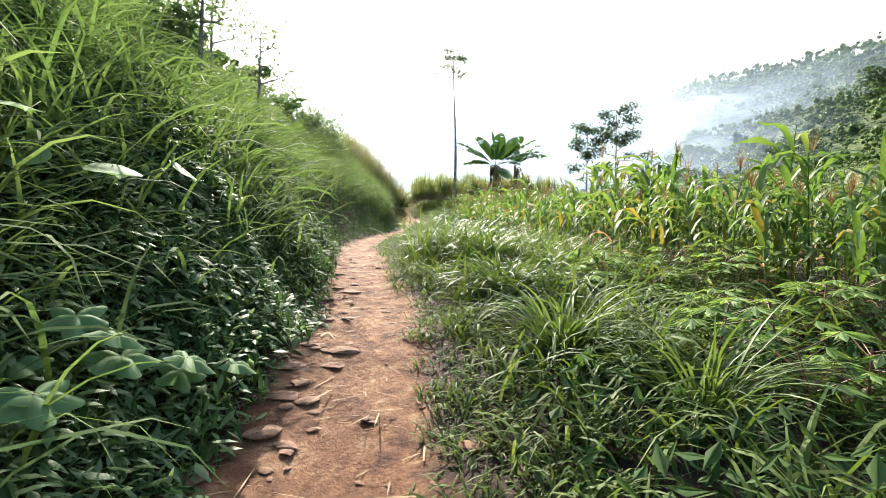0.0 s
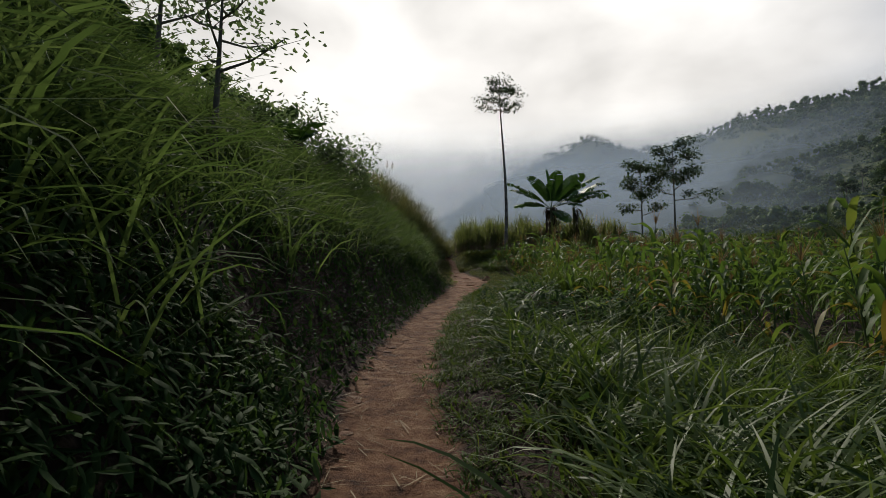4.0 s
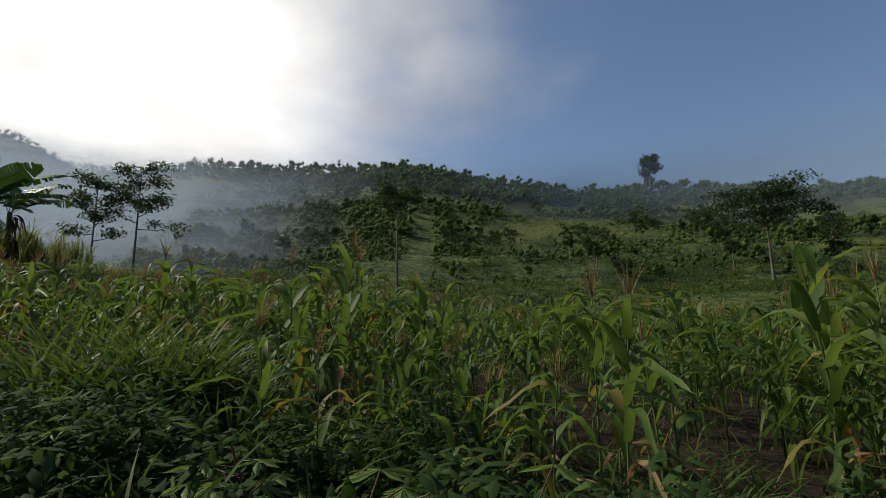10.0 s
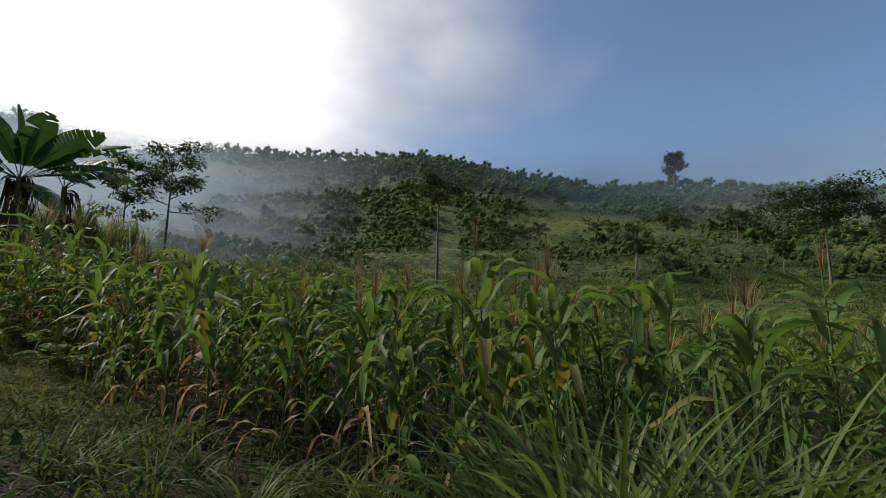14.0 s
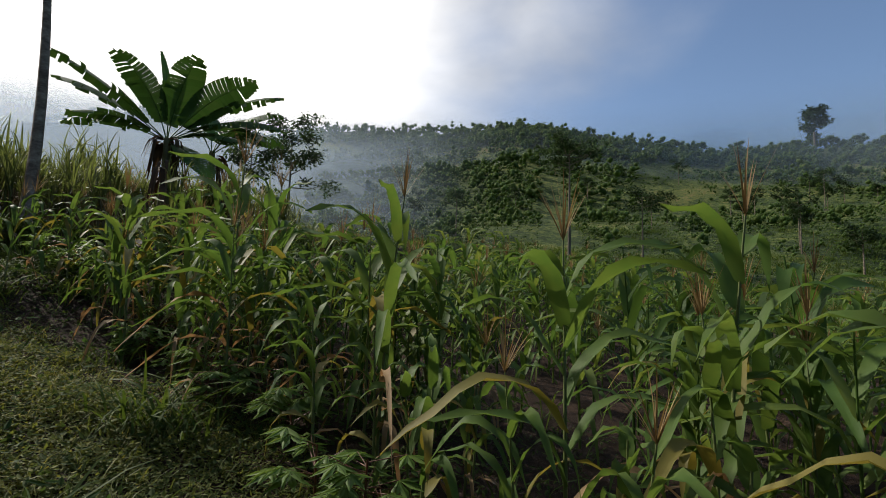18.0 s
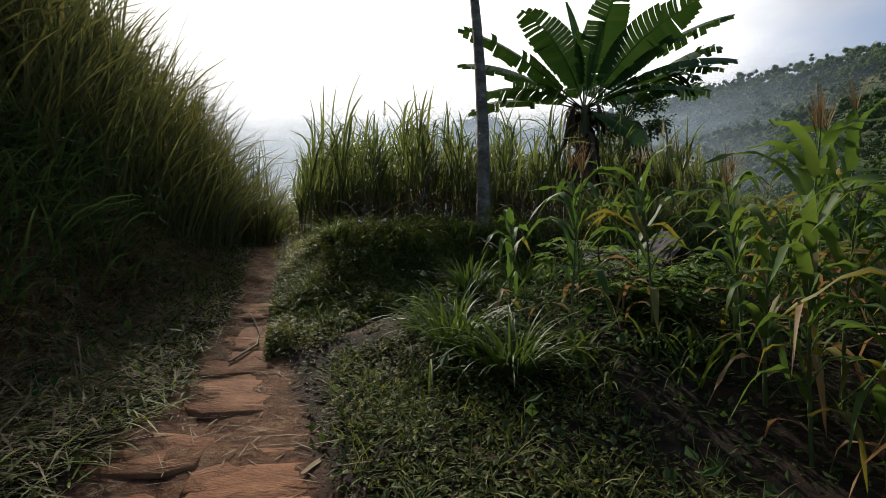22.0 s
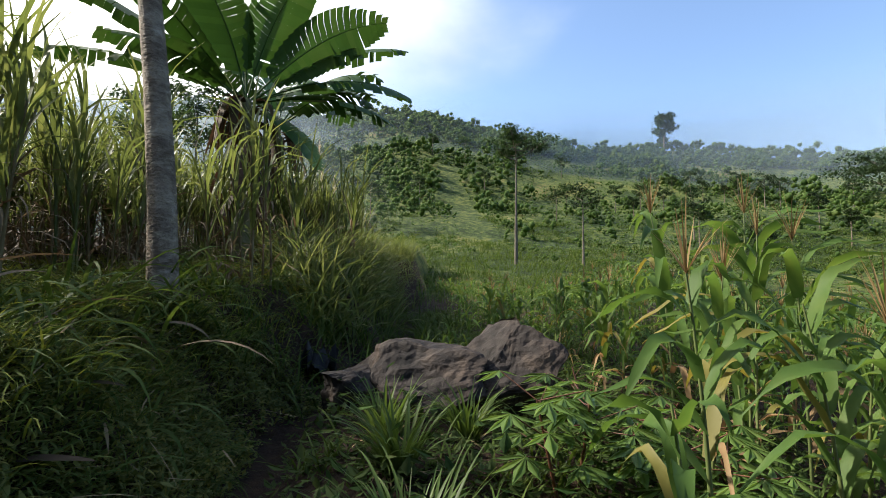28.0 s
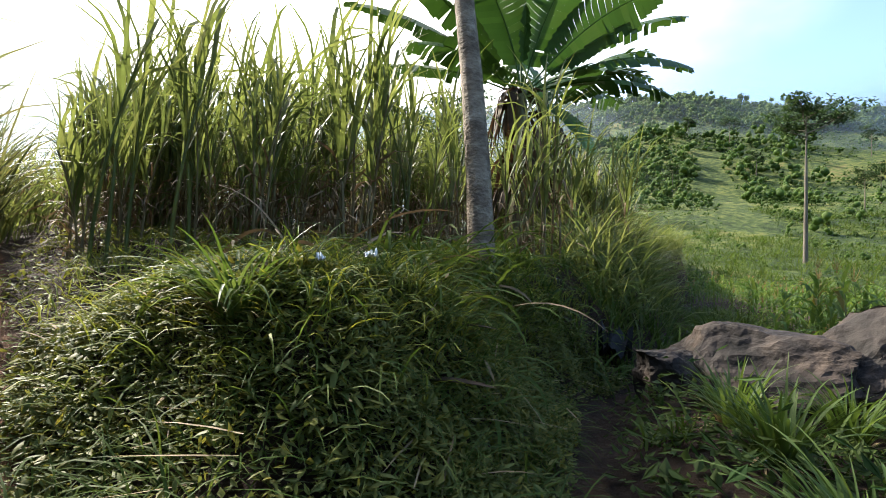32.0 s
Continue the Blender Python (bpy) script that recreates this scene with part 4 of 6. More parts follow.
def grass_clump(x, y, size, seed, label="large clump of arching bright green grass blades"):
    """One big tussock whose blades fall outwards."""
    r = np.random.default_rng(seed)
    m = 130 if size > 1.3 else 75 if y > 34.5 and x > 1.0 else 150
    e = thing("grass_clump", label, "grass", (x, y, float(land(x, y)) - 0.02))
    a = r.uniform(0, 6.28, m)
    rad = 0.16 * size * np.sqrt(r.random(m))
    b = np.stack([rad * np.cos(a), rad * np.sin(a), np.zeros(m)], -1)
    az = a + r.normal(0, 0.5, m)
    up = 0.75 if size > 1.3 else 0.6 if y > 34.5 and x > 1.0 else 1.0
    part("foliage", blades(b, az, size * r.uniform(0.6, 1.1, m), r.uniform(0.05, 0.7, m) * up, r.uniform(0.8, 2.0, m) * (0.3 + 0.7 * up), (r.uniform(0.028, 0.052, m) if size > 1.3 else r.uniform(0.011, 0.026, m)), seg=9, fold=0.25, twist=0.6), M_TUSSOCK, e)
    dry = blades(b[:18], az[:18] + 1, size * r.uniform(0.3, 0.6, 18), r.uniform(0.6, 1.2, 18), r.uniform(0.6, 1.4, 18), r.uniform(0.012, 0.02, 18), seg=6)
    part("dry_foliage", dry, M_STRAW, e, "dry brown blades at the foot")
    return e


for k, (x, y, sz) in enumerate([(1.25, 33.7, 0.75), (1.5, 33.1, 0.7), (0.95, 3.3, 0.75), (0.8, 4.7, 0.65), (1.6, 2.7, 0.85), (0.9, 6.5, 0.8), (1.4, 9.5, 0.85), (0.9, 11.8, 0.9), (1.25, 16.9, 1.0), (1.5, 17.5, 1.6), (1.95, 17.9, 1.7), (1.2, 17.7, 1.35), (2.3, 17.2, 1.6), (2.6, 17.7, 1.6), (2.2, 18.4, 1.6), (1.7, 18.3, 1.5), (2.9, 17.1, 1.5), (2.7, 18.3, 1.5), (1.9, 16.9, 1.4),
                                (1.6, 17.3, 1.1), (0.9, 17.8, 0.8), (2.2, 16.2, 1.2), (1.3, 13.4, 0.7), (0.8, 15.2, 0.7), (1.75, 12.9, 0.95), (2.05, 12.5, 0.85), (1.65, 34.85, 0.62), (2.5, 35.45, 0.55), (2.95, 35.85, 0.5), (3.3, 35.4, 0.5), (1.7, 34.9, 0.45), (0.3, 36.7, 0.5), (1.9, 20.6, 0.7)]):
    grass_clump(x, y, sz, 500 + k)

# ---- cane on the terrace ----
cane_src = []
for i in range(5):
    r = np.random.default_rng(300 + i)
    h0 = [2.3, 2.6, 2.0, 2.5, 2.2][i]
    stems, green, dead = [], [], []
    for j in range(3):
        h = h0 * r.uniform(0.85, 1.1)
        t = np.linspace(0, 1, 7)
        b = r.uniform(-0.12, 0.12, 2)
        foot = r.uniform(-0.16, 0.16, 2)
        pts = np.stack([foot[0] + b[0] * t ** 2 * h, foot[1] + b[1] * t ** 2 * h, t * h * 0.6], -1)
        stems.append(mesh_of("stalk", *tube(pts, 0.015 - 0.006 * t, 6), M_CANE_STEM, True))
        m = 10
        f = np.linspace(0.42, 1, m)
        p = np.stack([np.interp(f, t, pts[:, k]) for k in range(3)], -1)
        green.append(blades(p, r.uniform(0, 6.28, m), h * r.uniform(0.34, 0.52, m), r.uniform(0.04, 0.4, m), r.uniform(0.2, 1.9, m), r.uniform(0.028, 0.05, m), seg=6, fold=0.25, twist=0.8, knee=0.6))
        dm = 8
        dp = np.stack([np.interp(np.linspace(0.08, 0.55, dm), t, pts[:, k]) for k in range(3)], -1)
        dead.append(blades(dp, r.uniform(0, 6.28, dm), h * r.uniform(0.18, 0.34, dm), r.uniform(0.2, 0.9, dm), r.uniform(1.6, 2.6, dm), r.uniform(0.016, 0.03, dm), seg=4, twist=0.8))
    cane_src.append((stems, mesh_of("foliage", *joined(green), M_CANE, True), mesh_of("dry_foliage", *joined(dead), M_CANE_DRY, True)))
n_cane = 0
for k in range(1400):
    x, y = rng.uniform(-0.6, 10.0), rng.uniform(37.6, 46)
    sd, (d, w) = float(side_dist(np.array(x), np.array(y))), way_off(x, y)
    if sd < 1.15 or d - w < 0.35 or n_cane >= 195 or (1.9 < x < 3.3 and y < 38.75) or by_banana(x, y):
        continue
    if y < 38.4 - 0.2 * x or (x > 4.4 and y < 41.3 and rng.random() < 0.7):
        continue
    n_cane += 1
    e = thing("cane", "clump of tall green cane with brown stalks on the terrace", "cane", (x, y, float(land(x, y)) - 0.03), rng.uniform(0, 6.28), rng.uniform(0.68, 1.2) * (0.85 if x < 1.4 else 1.0), "cane stand")
    stems, green, dead = cane_src[k % 5]
    for nm, me in [("stalk", q) for q in stems] + [("foliage", green), ("dry_foliage", dead)]:
        o = new(nm, me)
        o.parent = e

# canes that stand behind, out of reach
parts_ = []
for i in range(4):
    src = [(np.asarray([v.co[:] for v in me.vertices]), np.asarray([p.vertices[:] for p in me.polygons])) for me in cane_src[i][0] + [cane_src[i][1]]]
    src = joined(src)
    for k in range(60):
        x, y = rng.uniform(-0.4, 13), rng.uniform(38.8, 49)
        if float(side_dist(np.array(x), np.array(y))) < 1.3 or float(way_off(x, y)[0]) < 0.8 or by_banana(x, y) or (4.4 < x < 9 and y < 41.6):
            continue
        a, sc = rng.uniform(0, 6.28), rng.uniform(0.85, 1.1)
        c, sn = math.cos(a) * sc, math.sin(a) * sc
        v = src[0]
        parts_.append((np.stack([v[:, 0] * c - v[:, 1] * sn + x, v[:, 0] * sn + v[:, 1] * c + y, v[:, 2] * sc + float(land(x, y))], -1), src[1]))
stuff("cane_thicket", joined(parts_), M_CANE, "thick stand of cane filling the terrace", "cane")

# ---- banana ----


def banana_leaf(r, az, length, lean, droop, width, torn, roll=0.0):
    """A leaf: midrib and a blade of lobes on each side, torn between the ribs."""
    n = 26
    t = np.linspace(0, 1, n)
    ang = lean * 0.9 + (droop + 0.25) * t ** 1.9
    ds = length / n
    h, v = np.cumsum(np.sin(ang)) * ds, np.cumsum(np.cos(ang)) * ds
    d = np.array([math.cos(az), math.sin(az), 0])
    s = np.array([-d[1], d[0], 0])
    sweep = r.normal(0, 0.16) * length
    c = d[None] * h[:, None] + np.array([0, 0, 1])[None] * v[:, None] + s[None] * (sweep * t ** 2)[:, None]
    rib = tube(c, 0.022 * (1 - 0.85 * t), 5)
    V, F = [], []
    up = np.stack([-np.cos(ang)[:, None] * d + np.sin(ang)[:, None] * np.array([0, 0, 1])], 0)[0]
    start = int(n * 0.16)
    s0 = s
    for side in (1, -1):
        hang = 0.0
        for i in range(start, n - 1):
            f = (i - start) / (n - 1 - start)
            wd = width * 0.78 * (math.sin(math.pi * min(0.08 + 0.92 * f, 1)) ** 0.55)
            rip = min(1.0, 0.62 * torn * (0.2 + 0.9 * f) + 0.015)
            if r.random() < rip:
                hang = r.uniform(0.1, 1.4) * min(1.0, rip + 0.25)
            gap = r.uniform(0.5, 0.9) if r.random() < 0.6 * rip else 1.0
            wd *= r.uniform(0.72, 1.05) if r.random() < rip else 1.0
            a, b = c[i], c[i] + (c[i + 1] - c[i]) * gap
            s = s0 * math.cos(roll) + up[i] * math.sin(roll)
            out = side * s * math.cos(hang) - np.array([0, 0, 1]) * math.sin(hang) + 0.25 * (c[i + 1] - c[i]) / ds
            mid = 0.12 * wd * up[i]
            o = len(V)
            V += [a, b, a + out * wd * 0.5 + mid, b + out * wd * 0.5 + mid, a + out * wd, b + out * wd * r.uniform(0.96, 1.0)]
            F += [(o, o + 1, o + 3, o + 2), (o + 2, o + 3, o + 5, o + 4)]
    return joined([rib, (np.array(V), np.array(F))])


def banana_plant(x, y, height, spec, seed, label, dead=12):
    r = np.random.default_rng(seed)
    z = float(land(x, y)) - 0.03
    e = thing("banana_plant", label, "banana plant", (x, y, z))
    t = np.linspace(0, 1, 9)
    pts = np.stack([0.05 * np.sin(t * 3), 0.04 * t, t * height], -1)
    part("stem", tube(pts, 0.19 - 0.09 * t, 10), M_BANANA_STEM, e)
    for az, ln, lean, droop, wd, torn, *roll in spec:
        v, f = banana_leaf(r, radians(az), ln * 1.2, lean, droop, wd * 1.12, torn, roll[0] if roll else r.uniform(-0.6, 0.6) * (1 - torn))
        part("leaf", (v + pts[-1] - np.array([0, 0, 0.1]), f), M_BANANA, e)
    for i in range(dead):
        m = 4
        az = r.uniform(0, 6.28) + r.normal(0, 0.25, m)
        z0 = height * r.uniform(0.35, 1.0)
        b = np.stack([0.13 * np.cos(az), 0.13 * np.sin(az), np.full(m, z0) + r.normal(0, 0.08, m)], -1)
        ln = np.minimum(r.uniform(0.7, 1.7, m), b[:, 2])
        part("dead_leaf", blades(b, az, ln, r.uniform(0.12, 0.4, m), 2.85 - r.uniform(0.05, 0.3, m), r.uniform(0.07, 0.18, m), seg=7, fold=0.3, twist=1.4, knee=0.12), M_BANANA_DRY, e, "brown withered leaf hanging down the stem")
    return e


# azimuths in degrees from +x, length, lean from upright, droop, width, tearing
BANANA_LEAVES = [(150, 3.5, 1.0, 0.25, 0.40, 0.9, 0.0), (166, 3.2, 0.92, 0.3, 0.42, 0.75, 0.2), (140, 3.1, 1.32, 0.35, 0.38, 0.9, 0.0), (178, 2.3, 1.35, 0.6, 0.45, 0.6, 0.3),
                 (-165, 2.5, 0.40, 0.4, 0.62, 0.4, 0.3), (-85, 2.4, 0.34, 0.3, 0.66, 0.15, -0.2), (-42, 2.9, 0.75, 0.4, 0.58, 0.15, -0.9), (-30, 3.4, 0.92, 0.35, 0.42, 0.95, 0.0),
                 (-12, 3.5, 1.15, 0.35, 0.42, 0.85, 0.1), (-44, 3.0, 1.2, 0.5, 0.45, 0.7, 0.3), (-52, 2.4, 1.5, 0.6, 0.48, 0.7, 0.2), (-60, 1.5, 2.2, 0.6, 0.62, 0.05, 0.3),
                 (62, 3.0, 0.5, 0.4, 0.5, 0.5, 0.0), (100, 2.6, 0.05, 0.06, 0.16, 0.0, 0.0)]
banana_plant(6.4, 41.4, 3.1, BANANA_LEAVES, 41, "broad-leaved banana plant with torn leaves and a skirt of dead ones", 26)
banana_plant(8.3, 42.6, 3.1, [(-30, 2.6, 0.6, 1.0, 0.6, 0.9), (20, 2.4, 0.4, 1.0, 0.6, 0.8), (150, 2.0, 0.5, 1.2, 0.6, 0.8), (-80, 2.2, 1.0, 1.2, 0.6, 0.9), (90, 2.4, 0.3, 0.8, 0.6, 0.6), (-10, 2.6, 0.9, 0.9, 0.6, 0.9)], 42, "smaller banana plant with ragged drooping leaves")
banana_plant(-5.2, 19.5, 0.9, [(-20, 1.0, 0.5, 1.0, 0.34, 0.4), (60, 0.9, 0.4, 1.0, 0.34, 0.4), (200, 0.9, 0.5, 1.1, 0.34, 0.5), (-90, 1.0, 0.7, 1.2, 0.34, 0.4), (130, 0.9, 0.3, 0.8, 0.34, 0.3)], 43, "small dark banana plant on the crest of the bank")

# ---- trees ----


def crown_leaves(r, centres, radii, per, size, flat=0.6):
    idx = np.repeat(np.arange(len(centres)), per)
    m = len(idx)
    u = r.normal(size=(m, 3))
    u /= np.linalg.norm(u, axis=1)[:, None]
    u *= r.random((m, 1)) ** 0.4
    p = np.asarray(centres)[idx] + u * np.asarray(radii)[idx][:, None] * np.array([1, 1, flat])
    return leaves(p, r.uniform(0, 6.28, m), r.normal(-0.15, 0.5, m), r.uniform(0.7, 1.3, m) * size, r.uniform(0.4, 0.7, m) * size)


def tree(name, x, y, height, crown, seed, label, trunk_r=0.15, clear=0.55, leaf=0.35, per=60, flat=0.5, limbs=9, lean=(0, 0), bark=None, base=None, twist=0.0, curve=(0, 0), hook=(0, 0)):
    """A tapered trunk, limbs that fork, and clumps of leaves at their ends."""
    r = np.random.default_rng(seed)
    z = float(land(x, y)) - 0.1 if base is None else base
    e = thing(name, label, "tree", (x, y, z))
    t = np.linspace(0, 1, 14)
    pts = np.stack([lean[0] * t + curve[0] * t ** 2 + hook[0] * t ** 3 + twist * np.sin(t * 5 + seed), lean[1] * t + curve[1] * t ** 2 + hook[1] * t ** 3 + twist * np.cos(t * 4 + seed), t * height * 0.93], -1)
    part("trunk", tube(pts, trunk_r * (1 - 0.8 * t), 8), bark or M_BARK, e)
    tips, rad, br = [], [], []
    for i in range(limbs):
        f = clear + (0.98 - clear) * (i + 0.5) / limbs
        p = np.array([np.interp(f, t, pts[:, k]) for k in range(3)])
        az = i * 2.4 + r.uniform(-0.4, 0.4)
        reach = crown * r.uniform(0.55, 1.0) * (1 - 0.35 * (f - clear) / (1 - clear))
        q = p + np.array([math.cos(az) * reach, math.sin(az) * reach, reach * r.uniform(0.15, 0.6)])
        mid = (p + q) / 2 + np.array([0, 0, -0.08 * reach])
        br.append(tube(np.stack([p, mid, q]), np.array([0.45, 0.3, 0.12]) * trunk_r * (1.15 - f * 0.5), 5))
        for a, s in ((1.0, 0.42), (0.62, 0.34), (0.85, 0.34)):
            c = p + (q - p) * a + r.normal(0, 0.16, 3) * reach * np.array([1, 1, 0.4])
            tips.append(c)
            rad.append(crown * s * r.uniform(0.7, 1.15))
            br.append(tube(np.stack([p + (q - p) * a * 0.7, c]), np.array([0.16, 0.05]) * trunk_r, 4))
    part("branchwork", joined(br), bark or M_BARK, e)
    part("crown", crown_leaves(r, tips, rad, per, leaf, flat), M_HAZED if name == "bank_tree" else M_TREE, e, smooth=False)
    return e


tree("slender_tree", 2.75, 37.95, 14.6, 1.75, 11, "slender leaning tree with a bare grey trunk and small crown", trunk_r=0.13, clear=0.78, leaf=0.2, per=36, limbs=13, lean=(1.22, 2.7), curve=(-3.43, 1.4), hook=(2.2, 0.0), bark=M_BARK_PALE, twist=0.04)
tree("tree", 31.5, 78, 19, 4.8, 12, "slim misty tree with open layered crown", trunk_r=0.2, clear=0.5, leaf=0.5, per=70, limbs=11)
tree("tree", 27.5, 80, 17, 3.8, 13, "slim misty tree with open layered crown", trunk_r=0.18, clear=0.45, leaf=0.5, per=60, limbs=10)
tree("tree", 52, 52, 15.5, 4.0, 14, "tall tree with bare trunk and flat dark crown in the meadow", trunk_r=0.22, clear=0.78, leaf=0.42, per=60, limbs=10, flat=0.3)
tree("tree", 58, 46, 10, 3.0, 24, "thin pale tree with sparse crown in the meadow", trunk_r=0.15, clear=0.7, leaf=0.4, per=30, limbs=7, flat=0.4)
tree("umbrella_tree", 86, 9.3, 14, 9.0, 15, "wide flat-topped tree on the hillside", trunk_r=0.24, clear=0.62, leaf=0.5, per=140, limbs=13, flat=0.16)
tree("tree", 246, 48, 19.5, 5.4, 16, "tall square-topped tree standing on the ridge", trunk_r=0.5, clear=0.35, leaf=1.5, per=60, limbs=9, flat=0.9)
for k, (x, y, h, c) in enumerate([(-4.0, 9.2, 3.0, 1.0), (-3.9, 12.2, 2.8, 1.1), (-5.6, 13.5, 3.4, 1.3), (-6.8, 10.0, 4.2, 1.6), (-9.5, 15.5, 6.0, 2.4), (-11, 22, 6.5, 2.8), (-8.5, 6.0, 4.5, 1.8), (-13, 10, 7, 3.0)]):
    tree("bank_tree", x, y, h, c, 60 + k, "thin-stemmed tree with drooping leaves on the hillside bank", trunk_r=0.04 + 0.006 * h, clear=0.45, leaf=0.11, per=17, limbs=9, flat=0.8)


for k in range(34):
    a, q = radians(rng.uniform(-104, -42)), rng.uniform(72, 180)
    x, y = HILL_AT[0] - math.sin(a) * q, HILL_AT[1] + math.cos(a) * q
    h = rng.uniform(5, 10)
    tree("hill_tree", x, y, h, h * rng.uniform(0.22, 0.36), 140 + k, "slim tree with a pale trunk on the green hillside", trunk_r=0.12, clear=0.6, leaf=0.4, per=34, limbs=7, flat=0.6, bark=M_BARK_PALE)


def shrub(x, y, h, seed):
    r = np.random.default_rng(seed)
    e = thing("shrub", "leafy dark shrub on the crest of the bank", "shrub", (x, y, float(land(x, y)) - 0.05), group="shrubs on the bank")
    br, tips = [], []
    for i in range(9):
        a, l = r.uniform(0, 6.28), h * r.uniform(0.7, 1.05)
        q = np.array([math.cos(a) * l * 0.5, math.sin(a) * l * 0.5, l * r.uniform(0.6, 0.95)])
        br.append(tube(np.stack([np.zeros(3), q * np.array([0.4, 0.4, 0.6]), q]), [0.02, 0.014, 0.006], 5))
        tips += [q, q * 0.8, q * 0.6 + r.normal(0, 0.1, 3)]
    part("branchwork", joined(br), M_BARK, e)
    part("foliage", crown_leaves(r, tips, [0.3 * h] * len(tips), 34, 0.17, 0.8), M_HAZED, e, smooth=False)


for k, (x, y, h) in enumerate([(-4.6, 23.0, 1.9), (-5.4, 25.5, 2.1), (-4.9, 20.8, 1.7), (-5.6, 17.0, 1.8), (-4.4, 27.2, 1.6), (-6.4, 22.0, 2.2), (-4.8, 9.5, 1.5), (-6.2, 7.0, 1.8)]):
    shrub(x, y, h, 80 + k)

# woods on the hills
ICO = bmesh.new()
bmesh.ops.create_icosphere(ICO, subdivisions=1, radius=1)
ICO_V = np.array([v.co[:] for v in ICO.verts])
ICO_F = np.array([[v.index for v in f.verts] for f in ICO.faces])
ICO.free()


def patch(x, y, k, seed):
    return np.array([noise.noise((u * k, v * k, seed)) for u, v in zip(x, y)])


def woods(name, n, r0, r1, az0, az1, sizes, cut, label, by_ridge=False, clumps=5, per=22, tall=1.0, spread=0.4):
    """Crowns of lobed clumps; each clump a dark heart with leaf sprays standing off it."""
    a = np.radians(rng.uniform(az0, az1, n))
    if by_ridge:
        q = np.interp(np.degrees(a), RIDGE_AZ, RIDGE_R) * rng.uniform(r0, r1, n)
    else:
        q = np.sqrt(r0 ** 2 + (r1 ** 2 - r0 ** 2) * rng.random(n))
    x, y = HILL_AT[0] - np.sin(a) * q, HILL_AT[1] + np.cos(a) * q
    dens = patch(x, y, 0.022, 3.1) + 0.7 * patch(x, y, 0.07, 8.2) + 0.5 * sstep(-72, -44, np.degrees(a))
    open_view = np.abs(x * 0.524 - (y - 20) * 0.852) > 3.5        # the slope stays clear behind the meadow tree
    ok = (dens + rng.normal(0, 0.16, n) > cut) & ((x > 12) | (x < -8)) & (open_view | (np.hypot(x, y) > 175))
    x, y = x[ok], y[ok]
    size = (sizes[0] + (sizes[1] - sizes[0]) * rng.random(len(x)) ** 1.7) * np.clip(np.hypot(x - HILL_AT[0], y - HILL_AT[1]) / 150, 0.5, 1)
    c = np.stack([x, y, land(x, y) + size * 0.75 * tall], -1)
    c = np.repeat(c, clumps, 0) + rng.normal(0, spread, (len(c) * clumps, 3)) * np.repeat(size, clumps)[:, None] * np.array([1, 1, 0.65 * tall])
    rad = np.repeat(size, clumps) * rng.uniform(0.32, 0.62, len(c))
    core = (c[:, None] + ICO_V[None] * rad[:, None, None] * rng.uniform(0.5, 0.95, (len(c), len(ICO_V), 1))).reshape(-1, 3)
    core_f = (ICO_F[None] + (np.arange(len(c)) * len(ICO_V))[:, None, None]).reshape(-1, 3)
    core_f = np.concatenate([core_f, core_f[:, 2:]], 1)
    idx = np.repeat(np.arange(len(c)), per)
    m = len(idx)
    u = rng.normal(size=(m, 3))
    u[:, 2] = np.abs(u[:, 2]) * 1.1 - 0.35
    u /= np.linalg.norm(u, axis=1)[:, None]
    p = c[idx] + u * rad[idx][:, None] * rng.uniform(0.65, 1.15, (m, 1))
    t1 = np.cross(u, np.array([0.3, 0.2, 1.0]))
    t1 /= np.linalg.norm(t1, axis=1)[:, None]
    t2 = np.cross(u, t1)
    spin = rng.uniform(0, 6.28, (m, 1))
    a1, a2 = t1 * np.cos(spin) + t2 * np.sin(spin), t2 * np.cos(spin) - t1 * np.sin(spin)
    hs = (rad[idx] * rng.uniform(0.12, 0.26, m))[:, None]
    V = np.stack([p - a1 * hs, p + a2 * hs * 0.7 + u * hs * 0.4, p + a1 * hs - u * hs * 0.3, p - a2 * hs * 0.7], 1).reshape(-1, 3)
    tri = [(core, core_f[:, :3])]
    sp = np.arange(m * 4).reshape(-1, 4)
    tri.append((V, np.concatenate([sp[:, :3], sp[:, [0, 2, 3]]])))
    stuff(name, joined(tri), M_WOOD, label, "woods", smooth=False)


woods("hill_shrubs", 9500, 62, 240, -122, 10, (0.4, 1.3), -0.12, "scattered shrubs and young trees over the hillside", clumps=3, per=14)
woods("hill_trees", 6500, 85, 245, -122, 10, (0.9, 2.5), 0.1, "darker groves of trees on the misty hillside", clumps=4, per=16, tall=1.45)
woods("hill_scrub", 17000, 58, 215, -122, 0, (0.25, 0.85), -0.5, "low scrub and bracken speckling the hillside", clumps=1, per=8)
woods("meadow_tussocks", 16000, 38, 120, -122, -30, (0.16, 0.6), -0.8, "rough tussocks dotting the meadow below the hill", clumps=1, per=9)
woods("ridge_trees", 2600, 0.86, 1.02, -114, 12, (0.9, 3.0), -0.9, "line of trees along the ridge", True, clumps=5, per=24, tall=1.35)
woods("left_hill_woods", 700, 20, 75, 30, 150, (1.4, 3.4), -0.3, "trees on the hillside above the bank", clumps=8, per=44, tall=1.2)
woods("valley_trees", 260, 80, 150, -42, 8, (1.6, 4.2), 0.1, "hazy trees at the head of the valley", clumps=7, per=24, tall=1.2)

